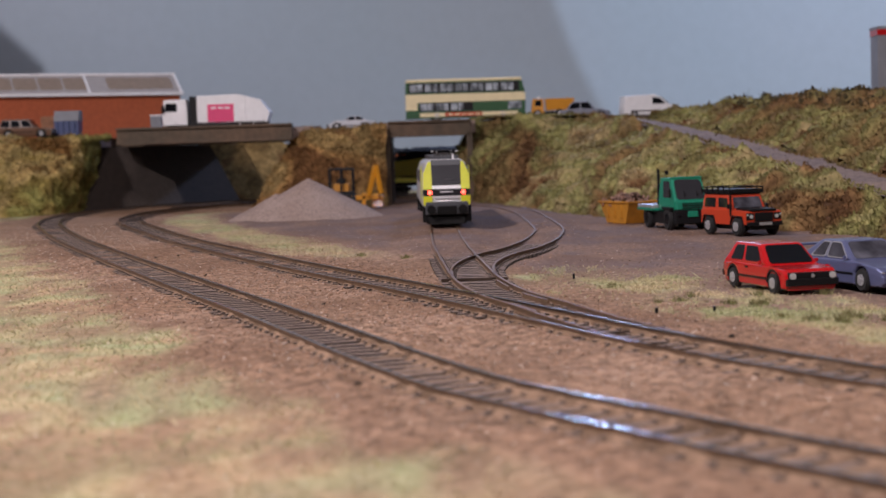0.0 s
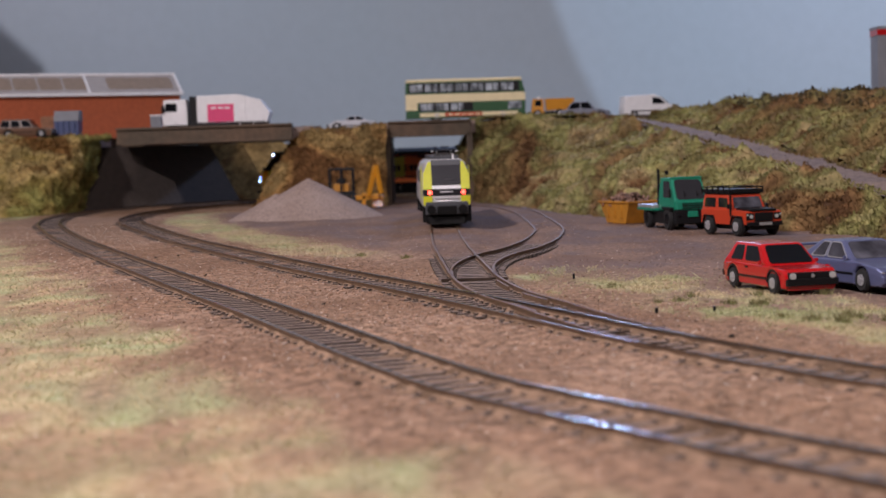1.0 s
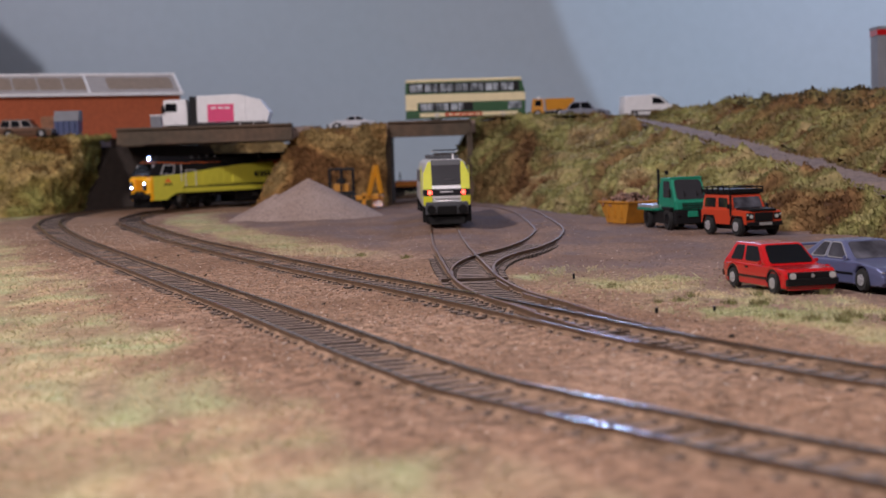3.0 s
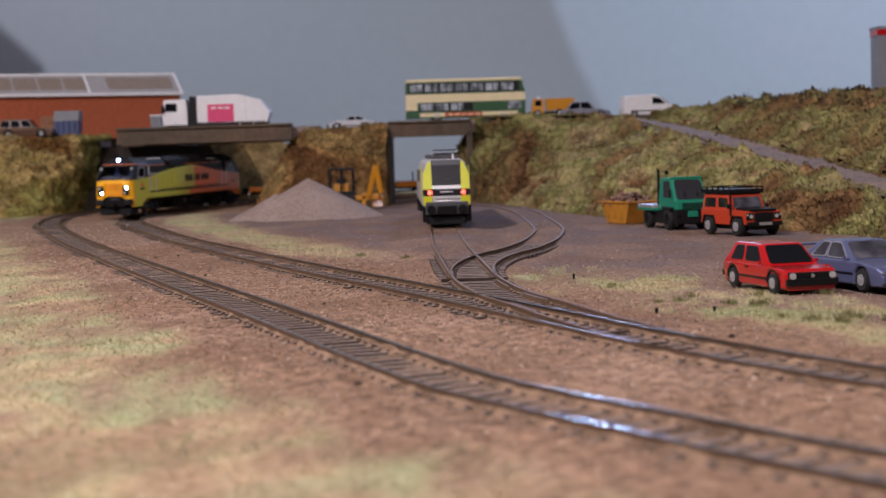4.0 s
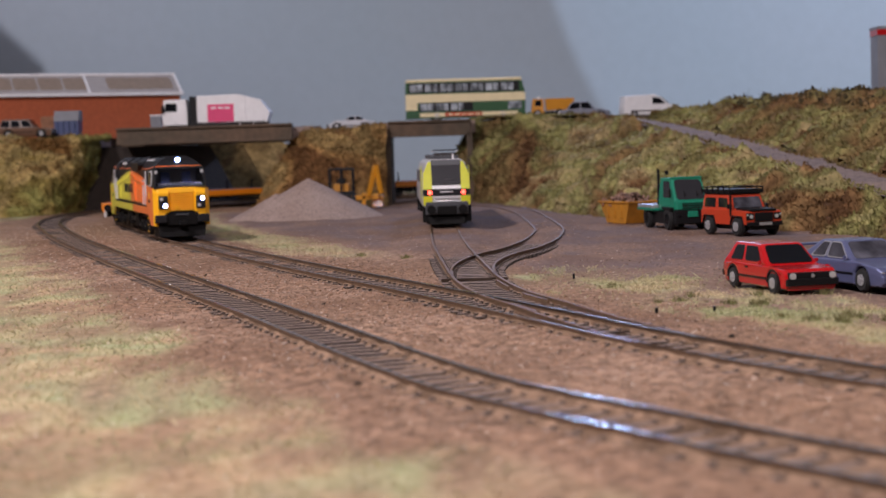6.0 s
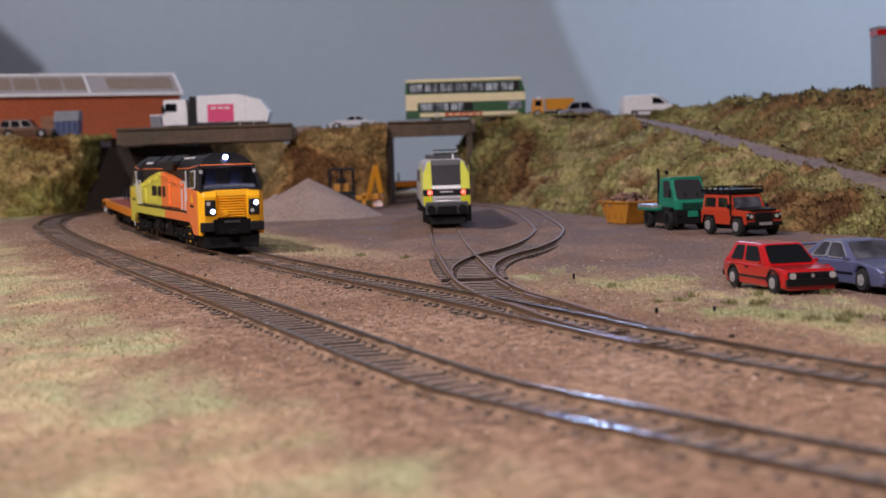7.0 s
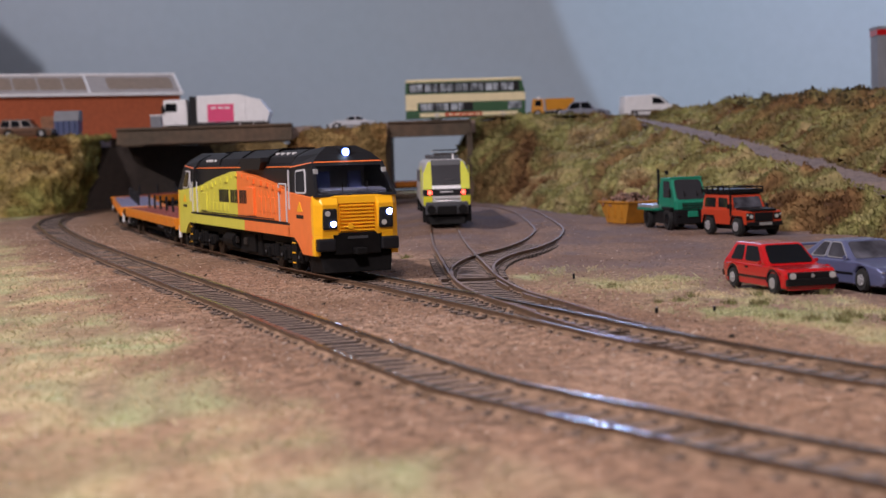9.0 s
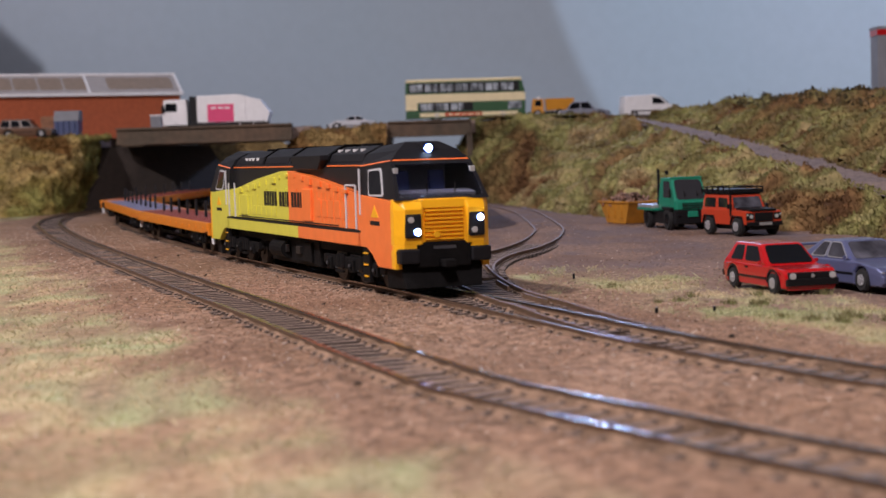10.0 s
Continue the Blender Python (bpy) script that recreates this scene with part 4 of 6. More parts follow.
def gravel_pile():
    bm = bmesh.new()
    n, rings = 72, 26
    prev = None
    lobes = [(0, 0, 33, 62), (-26, -16, 21, 40)]
    top = bm.verts.new((0, 0, 33))
    grid = []
    for i in range(1, rings + 1):
        ring = []
        for k in range(n):
            a = 2 * math.pi * k / n
            r = i / rings * 78
            x, y = r * math.cos(a), 0.8 * r * math.sin(a)
            z = max(h - h * min(1.2, math.hypot(x - cx, y - cy) / w) - 0.0 for cx, cy, h, w in lobes)
            z = max(z, -3.0) + 1.0 * noise.noise((x / 11, y / 11, 2)) + 0.45 * noise.noise((x / 2.5, y / 2.5, 3))
            ring.append(bm.verts.new((x, y, z)))
        grid.append(ring)
    for k in range(n):
        bm.faces.new((top, grid[0][k], grid[0][(k + 1) % n]))
    for a, b in zip(grid, grid[1:]):
        for k in range(n):
            bm.faces.new((a[k], a[(k + 1) % n], b[(k + 1) % n], b[k]))
    top.co.z = 33
    tagged(part("spoil_mound", bm, GRAVEL, None, smooth=True, at=(-112, 1304, 1.6)), "heap of fine grey-brown gravel in the yard", "gravel pile")


def digger():
    t = thing("backhoe_digger", "orange and black model backhoe digger behind the gravel", "digger", place(-92, 1428.8, 3.0, 0))
    part("chassis", box(-10, 10, -14, 14, 5, 14, 0.6), BLACK, t)
    part("bonnet", box(-7, 7, -8, 18, 12, 24, 0.8), OCHRE, t)
    ring, roof = cabin_ring(-12, 8, 11.5, 16), cabin_ring(-11, 6, 10.5, 37)
    part("seat", side_profile([(-6, 16), (2, 16), (2, 18.5), (-3, 19.5), (-4.5, 29), (-6, 29)], -4, 4, 0.4), BLACK, t)
    fr = box(-11.2, 11.2, -11.5, 6.5, 36.4, 38.6, 0.5)
    for x in (-10.8, 0, 10.8):
        for y in (-11.5, 7):
            box(x - 0.8, x + 0.8, y - 0.8, y + 0.8, 15, 37, bm=fr)
    box(-11.6, 11.6, -12.2, 8, 14, 17, 0.3, fr)
    part("cab_frame", fr, BLACK, t)
    for k, (y0, z0, y1, z1, w) in enumerate(((0, 12, 3, 40, 2.0), (3, 40, -4, 14, 1.7))):
        d = Vector((7 - 2.5 * k, y1 - y0, z1 - z0))
        b = box(-w, w, -1.8, 1.8, 0, d.length, 0.4)
        bmesh.ops.transform(b, matrix=Matrix.Translation((25 + k * 7.5, y0 - 16, z0)) @ d.to_track_quat("Z", "Y").to_matrix().to_4x4(), verts=b.verts)
        part("boom" if k == 0 else "dipper", b, LORRYORANGE, t, "orange digger arm")
    part("bucket", side_profile([(-8, 2), (4, 2), (6, 10), (2, 14), (-6, 11)], 28, 38, 0.6), LORRYORANGE, t, "orange digger bucket")
    part("stabiliser", box(19, 22.5, -14, -10, 0.2, 15, 0.4), LORRYORANGE, t, "orange support arm")
    part("slew_frame", box(8, 34, -14, -10, 9, 13, 0.4), LORRYORANGE, t)
    for sx in (-1, 1):
        for y, r in ((-8, 8), (13, 5.5)):
            wheel(t, sx * 11, y, r, 5, OCHRE, 0.5)


def refuse_lorry():
    t = thing("refuse_lorry", "white model refuse lorry with a pink panel", "lorry", place(-229, 1604.8, 83.1, 90))
    part("chassis", box(-12, 12, -52, 52, 4.5, 8, 0.4), BLACK, t)
    low, up = cabin_ring(30, 55, 15.5, 6), cabin_ring(31, 54, 15, 33)
    mid = cabin_ring(30, 56, 15.5, 20)
    part("cab", loft_sections([low, mid, up], 1.0), WHITE, t)
    part("windscreen", pane([mid[2], mid[3], up[3], up[2]], 0.06, 0.94, 0.1, 0.8), GLASS, t, "dark windscreen")
    for k, face in enumerate(([mid[1], mid[2], up[2], up[1]], [mid[3], mid[0], up[0], up[3]])):
        u = (0.4, 0.9) if k == 0 else (0.1, 0.6)
        part("side_window", pane(face, *u, 0.05, 0.7), GLASS, t)
    part("bulkhead", box(-13, 13, 21, 28, 8, 36, 0.6), BLACK, t)
    part("hopper_body", side_profile([(20, 9), (20, 36), (-22, 37), (-45, 31), (-55, 18), (-52, 8), (-40, 6)], -15.5, 15.5, 0.8), WHITE, t)
    for sx in (-1, 1):
        part("side_panel", box(sx * 15.6 - 0.25, sx * 15.6 + 0.25, -18, 9, 9, 27), PINK, t, "pink painted side panel")
        for k in range(3):
            part("lettering_bar", box(sx * 15.95 - 0.12, sx * 15.95 + 0.12, -14 + k * 7, -9 + k * 7, 22.4, 24.2), WHITE, t)
        for y, z in ((-40, 31), (-30, 34), (12, 35), (-47, 24)):
            part("rib", box(sx * 15.7 - 0.4, sx * 15.7 + 0.4, y, y + 1.6, 8, z), WHITE, t)
        part("side_guard", box(sx * 15.2 - 0.5, sx * 15.2 + 0.5, -50, 28, 4.2, 8.6, 0.2), BLACK, t, "black side guard")
        part("cab_step", box(sx * 15.3 - 0.6, sx * 15.3 + 0.6, 31, 54, 4.2, 6.8, 0.2), BLACK, t)
        part("door_mirror", box(sx * 17 - 0.7, sx * 17 + 0.7, 53, 56, 19, 27, 0.3), BLACK, t)
        for y in (42, -24, -38):
            wheel(t, sx * 13, y, 6.4, 4, SILVER, 0.5)


def bus():
    t = thing("double_decker_bus", "cream and green model double-decker bus on the bridge", "bus", place(27.5, 1601.6, 85.1, -88))
    L, W = 123.0, 31.0
    h = L / 2
    part("lower_body", box(-W / 2, W / 2, -h, h, 3.5, 9.6, 0.5), BUSGREEN, t)
    part("skirt_band", box(-W / 2 - 0.15, W / 2 + 0.15, -h + 14, h - 8, 5.0, 9.0, 0.2), CREAM, t)
    part("lower_deck", box(-W / 2, W / 2, -h, h, 9.6, 19.6, 0.4), BUSGREEN, t)
    part("cream_band", box(-W / 2 - 0.1, W / 2 + 0.1, -h - 0.1, h + 0.1, 19.6, 28.2, 0.5), CREAM, t)
    part("rear_quarter", box(-W / 2 - 0.12, W / 2 + 0.12, -h - 0.12, -h + 12, 12.0, 20.0, 0.3), CREAM, t)
    part("upper_deck", side_profile([(-h, 28.2), (h, 28.2), (h - 3.2, 40.4), (-h + 0.4, 40.4)], -W / 2, W / 2, 0.5), BUSGREEN, t)
    part("roof", side_profile([(-h, 40.4), (h - 3, 40.4), (h - 4, 43.6), (-h + 1, 43.6)], -W / 2, W / 2, 1.0), CREAM, t)
    part("advert_panel", box(W / 2 - 0.1, W / 2 + 0.3, -h + 40, -h + 78, 5.2, 9.0), ORANGERED, t, "orange-red advertisement strip with plain bars")
    for k in range(5):
        part("lettering_bar", box(W / 2 + 0.25, W / 2 + 0.42, -h + 43 + k * 7, -h + 48 + k * 7, 6.4, 7.8), CREAM, t)
    for sx in (-1, 1):
        part("window_band", box(sx * W / 2 - 0.1, sx * W / 2 + 0.1, -h + 3, h - 6, 29.6, 39.4), BLACK, t, "black band round the upper windows")
        part("window_band", box(sx * W / 2 - 0.1, sx * W / 2 + 0.1, -h + 13.5, h - 54, 10.6, 19.3), BLACK, t, "black band round the lower windows")
        for y0, count, z0, z1 in ((-h + 4.5, 7, 30.6, 38.4), (-h + 15, 3, 11.4, 18.6)):
            for k in range(count):
                y = y0 + k * 15.6
                for d, w in ((0.0, 6.6), (7.6, 5.4)):
                    part("window", box(sx * W / 2 - 0.25, sx * W / 2 + 0.22, y + d, y + d + w, z0, z1, 0.2), BUSGLASS, t, "grey bus window")
        part("window", box(sx * W / 2 - 0.25, sx * W / 2 + 0.22, h - 18, h - 4, 11.2, 18.8, 0.2), BUSGLASS, t)
        for y in (-30, 38):
            wheel(t, sx * (W / 2 - 2.4), y, 6.4, 4.2, SILVER, 0.45)
    part("windscreen", box(-W / 2 + 1.5, W / 2 - 1.5, h - 0.3, h + 0.25, 11, 19.4, 0.3), GLASS, t)


def other_road_vehicles():
    car(place(-90, 1576, 79.6, 96), "sports_car", "silver model sports car on the bank top", "car", SILVERCAR, 48, 20, 8.2, 13.6, 6.6, (-17, 9, -8, 1), (-14, 15), 3.9, group="cars on the bank")
    t = thing("tipper_lorry", "orange model works lorry on the embankment road", "lorry", place(118, 1609.6, 85.7, 88), "cars on the bank")
    part("chassis", box(-8, 8, -22, 22, 4, 7, 0.3), BLACK, t)
    a, b = cabin_ring(8, 22, 10.5, 5), cabin_ring(9, 20, 10, 20)
    part("cab", loft_sections([a, b], 0.7), LORRYORANGE, t)
    for k, face in enumerate(([a[1], a[2], b[2], b[1]], [a[3], a[0], b[0], b[3]])):
        part("side_window", pane(face, 0.25, 0.8, 0.5, 0.9), GLASS, t)
    part("tipper_body", loft_sections([cabin_ring(-22, 6, 9.5, 8), cabin_ring(-23, 7, 11, 20), cabin_ring(-22, 6, 10, 20), cabin_ring(-21, 5, 8.6, 10)]), LORRYORANGE, t)
    part("beacon_bar", box(-7, 7, 12, 15, 20, 22.4, 0.5), WHITE, t, "pale beacon bar")
    for sx in (-1, 1):
        for y in (15, -8, -16):
            wheel(t, sx * 9, y, 4.6, 3, SILVER)
    car(place(150, 1587, 83.6, -92), "saloon_car", "grey model saloon car on the embankment road", "car", GREYCAR, 50, 21, 9.2, 17.5, 8.2, (-20, 11, -12, 3), (-15, 16), 3.9, group="cars on the bank")
    t = thing("panel_van", "white model panel van at the head of the ramp", "van", place(213, 1570, 81.4, -84), "cars on the bank")
    part("body", side_profile([(-27, 4), (-27.5, 12), (-26, 23), (4, 24), (12, 21), (18, 14.5), (27, 12), (28, 5), (22, 3.5)], -11.5, 11.5, 0.8), WHITE, t)
    part("windscreen", side_profile([(11.2, 21.4), (18.2, 14.8), (18.6, 15.2), (11.7, 22.0)], -9.5, 9.5), GLASS, t)
    for sx in (-1, 1):
        part("side_window", side_profile([(2, 14.5), (2, 21), (9.5, 20.2), (15.5, 14.5)], sx * 11.2, sx * 11.75), GLASS, t)
        part("rubbing_strip", box(sx * 11.5 - 0.2, sx * 11.5 + 0.25, -20, 10, 7, 8.2), BLACK, t)
        for y in (-17, 18):
            wheel(t, sx * 10.3, y, 4.2, 2.6, SILVER)
    car(place(-437, 1635.2, 82.2, -90), "estate_car", "bronze-brown model estate car beside the brick works", "car", BROWNCAR, 58, 23, 10.5, 20, 9.6, (-27, 12, -24, 4), (-17, 18), 4.6, windows=((0.04, 0.3), (0.34, 0.62), (0.67, 0.95)), group="cars on the bank")


def works_building():
    t = thing("brick_works", "orange-red brick model works with grey panelled roof", "building", place(-300, 1795, 0, 24) @ place(306, -1795, 0, 0))
    x0, x1, y0, y1, zb, ze, zr = -760, -306, 1795, 1861, 81.6, 131.5, 156
    part("wall", box(x0, x1, y0, y1, zb, ze), BRICK, t, "orange-red brick wall")
    ym = (y0 + y1) / 2
    part("roof", side_profile([(y0 - 3, ze), (y0 - 3, ze + 1.5), (ym, zr), (y1 + 3, ze + 1.5), (y1 + 3, ze)], x0, x1 + 2), ROOFGREY, t, "pale grey sheet roof")
    f = [(x0, y0 - 3, ze + 1.5), (x1 + 2, y0 - 3, ze + 1.5), (x1 + 2, ym, zr), (x0, ym, zr)]
    span = x1 + 2 - x0
    u = lambda x: (x - x0) / span
    for a in (-520, -492, -464, -436, -387, -362, -337):
        part("rooflight", pane(f, u(a), u(a + 25.5), 0.2, 0.82, 0.5, 0.5), ROOFLIGHT, t, "brown translucent rooflight")
    for a in (-412, -306):
        part("roof_trim", pane(f, u(a), u(a + 3), 0.0, 1.0, 1.0, 0.5), WHITE, t)
    part("gutter", box(x0, x1 + 3, y0 - 5, y0 - 3, ze - 1.5, ze + 1.8, 0.3), WHITE, t, "white gutter")
    part("ridge_cap", box(x0, x1 + 2.5, ym - 2, ym + 2, zr - 1, zr + 1.6, 0.4), WHITE, t)
    part("doorway", box(-322, -312, y0 - 1.5, y0 + 2, zb, zb + 27), GREYBOARD, t, "grey doorway frame")

    b = thing("waste_container", "dark blue steel waste container by the brick works", "container", place(-400, 1664, 81.8, 0))
    part("body", side_profile([(-10, 0), (10, 0), (10.7, 18), (-8.6, 18)], -13, 13, 0.6), DARKBLUE, b)
    part("lid", side_profile([(-9.2, 18), (11.4, 18), (11.4, 29), (-4, 29)], -13.4, 13.4, 0.6), GREYBOARD, b, "grey container lid")
    for x in (-9, -3, 3, 9):
        part("rib", box(x - 0.5, x + 0.5, -10.9, -8.6, 1, 17.6), DARKBLUE, b)
    g = thing("timber_gate", "brown timber gate panel by the works", "gate", place(-424, 1673.6, 81.8, 0))
    for k in range(5):
        part("board", box(-7.5 + k * 3, -4.8 + k * 3, -1, 1, 0.2, 24, 0.2), WOOD, g)
    part("cross_rail", box(-7.5, 7.2, -2, -1, 4, 6), WOOD, g)
    part("cross_rail", box(-7.5, 7.2, -2, -1, 18, 20), WOOD, g)
    c = thing("relay_cabinet", "grey equipment cabinet beside the works wall", "cabinet", place(-303, 1656, 82.9, 0))
    part("case", box(-6, 6, -4, 4, 0.2, 19, 0.4), GREYBOARD, c)
    part("top", box(-6.6, 6.6, -4.6, 4.6, 19, 20.4, 0.3), WHITE, c)
    part("door_panel", box(-5, 5, -4.4, -4, 2, 17), GREYBOARD, c)
    s = thing("tower_block", "grey model block with a red top stripe", "building", place(368, 1290, 84, 0))
    part("wall", box(0, 90, 0, 22, 0.2, 62, 0.5), GREYBOARD, s)
    part("stripe", box(-0.4, 90.4, -0.4, 22.4, 55, 60), RED, s, "red stripe under the roof edge")
    part("roof_cap", box(-0.6, 90.6, -0.6, 22.6, 60, 62.4), GREYBOARD, s)
    # Out-of-view board, added to cast the dark corner on the backdrop.
    w = thing("scenery_wing", "plain grey unseen board added to shade the backdrop corner", "wing board", place(-600, 1640, 0, 0))
    part("panel", cross_profile([(-120, 0.2), (18, 0.2), (34, 350), (-70, 450), (-120, 450)], 0, 14), GREYBOARD, w)
    part("brace", box(-60, -48, 14, 60, 0.2, 200, 0.5), GREYBOARD, w)


hatchback()
coupe()
off_roader()
utility_truck()
skip_bin()
gravel_pile()
digger()
refuse_lorry()
bus()
other_road_vehicles()
works_building()


# ---- rail vehicles (origin on the rail heads, y forwards) ----
ORANGE = paint("loco_orange", (0.90, 0.20, 0.04), 0.38)
LIME = paint("loco_lime", (0.68, 0.64, 0.07), 0.38)
YELLOW = paint("nose_yellow", (0.97, 0.47, 0.010), 0.38)
CHARTREUSE = paint("chartreuse_paint", (0.56, 0.58, 0.02), 0.38)
LOCOBLACK = material("loco_black", (0.009, 0.009, 0.011), 0.5, 0, 0.1, 2.0, 0.05, spec=0.3)
STEEL = material("wheel_steel", (0.05, 0.045, 0.042), 0.45, 0.7, 0.15, 2.0, 0.05)
UNDER = material("underframe_black", (0.006, 0.0055, 0.0055), 0.7, 0, 0.3, 1.5, 0.2, spec=0.15)
PALEGREY = paint("pale_grey_paint", (0.52, 0.52, 0.53), 0.4)
MIDGREY = paint("mid_grey_paint", (0.06, 0.063, 0.07), 0.45)
REDDECK = material("red_wagon_deck", (0.21, 0.028, 0.016), 0.7, 0, 0.25, 2.0, 0.2, second=(0.2, 0.04, 0.025), coarse=15)
BLUEDECK = material("blue_grey_wagon_deck", (0.16, 0.16, 0.26), 0.5, 0, 0.15, 2.0, 0.1)
AMBER = paint("amber_wagon_side", (0.75, 0.23, 0.008), 0.45)
BEAM = glowing("white_lamp_glow", (0.50, 0.66, 1.0), 60.0)
# Blue emission that stands in for the bloom round lit lamps.
HALO = glowing("blue_halo_glow", (0.05, 0.14, 1.0), 1.6)
TAIL = glowing("red_tail_glow", (1.0, 0.05, 0.03), 9.0)
CABWALL = paint("cab_wall_grey", (0.22, 0.22, 0.25), 0.6)
SEATBLUE = paint("blue_seat_cloth", (0.10, 0.13, 0.30), 0.8)
CLEARGLASS = bpy.data.materials.new("tinted_glass")
CLEARGLASS.use_nodes = True
CLEARGLASS.node_tree.nodes["Principled BSDF"].inputs["Base Color"].default_value = (0.55, 0.58, 0.66, 1)
CLEARGLASS.node_tree.nodes["Principled BSDF"].inputs["Transmission Weight"].default_value = 1.0
CLEARGLASS.node_tree.nodes["Principled BSDF"].inputs["Roughness"].default_value = 0.04
CLEARGLASS.node_tree.nodes["Principled BSDF"].inputs["IOR"].default_value = 1.25
SEAT = material("cab_interior", (0.10, 0.10, 0.12), 0.7)


def piece(*args, **more):
    return part(*args, size=RAIL_SIZE, **more)


def bogie(parent, yc, axles, r, frame_mat=UNDER, half=14.2):
    b = thing("bogie", "", "")
    b.parent = parent
    b.location = (0, yc * MM * RAIL_SIZE, 0)
    y0, y1 = min(axles) - 9, max(axles) + 9
    f = bmesh.new()
    for sx in (-1, 1):
        merge(f, side_profile([(y0, 7), (y0 + 3, 5.5), (y1 - 3, 5.5), (y1, 7), (y1, 10), (y0, 10)], sx * half - 0.8, sx * half + 0.8, 0.2))
        for a in axles:
            box(sx * (half + 0.9) - 0.9, sx * (half + 0.9) + 0.9, a - 2.4, a + 2.4, 4.6, 9.2, 0.4, f)
            disc(sx * (half + 1.9), a, 7, 1.5, 0.8, "x", 12, f)
        for a, c in zip(axles, axles[1:]):
            m = (a + c) / 2
            for d in (-2.2, 2.2):
                disc(sx * (half + 0.9), m + d, 8.4, 1.3, 5.0, "z", 10, f)
            box(sx * (half + 1.6) - 0.5, sx * (half + 1.6) + 0.5, m - 4.5, m + 4.5, 4.0, 5.0, 0.1, f)
    box(-half, half, -6, 6, 5.5, 11, 0.3, f)
    piece("bogie_frame", f, frame_mat, b)
    for sx in (-1, 1):
        for a in axles:
            piece("axle_cap", disc(sx * (half + 2.4), a, 7, 0.62, 0.4, "x", 10), MIDGREY, b, "pale axle end cap")
    for a in axles:
        w = bmesh.new()
        disc(0, 0, 0, 1.3, 24, "x", 10, w)
        for sx in (-1, 1):
            disc(sx * 9.2, 0, 0, r, 2.6, "x", 28, w)
            disc(sx * 7.6, 0, 0, r + 0.7, 0.6, "x", 28, w)
            disc(sx * 10.6, 0, 0, r * 0.42, 0.6, "x", 14, w)
        piece("wheelset", w, STEEL, b, at=(0, a, r))
    return b


def yawed(bm):
    bmesh.ops.rotate(bm, matrix=Matrix.Rotation(math.pi, 3, "Z"), verts=bm.verts)
    return bm


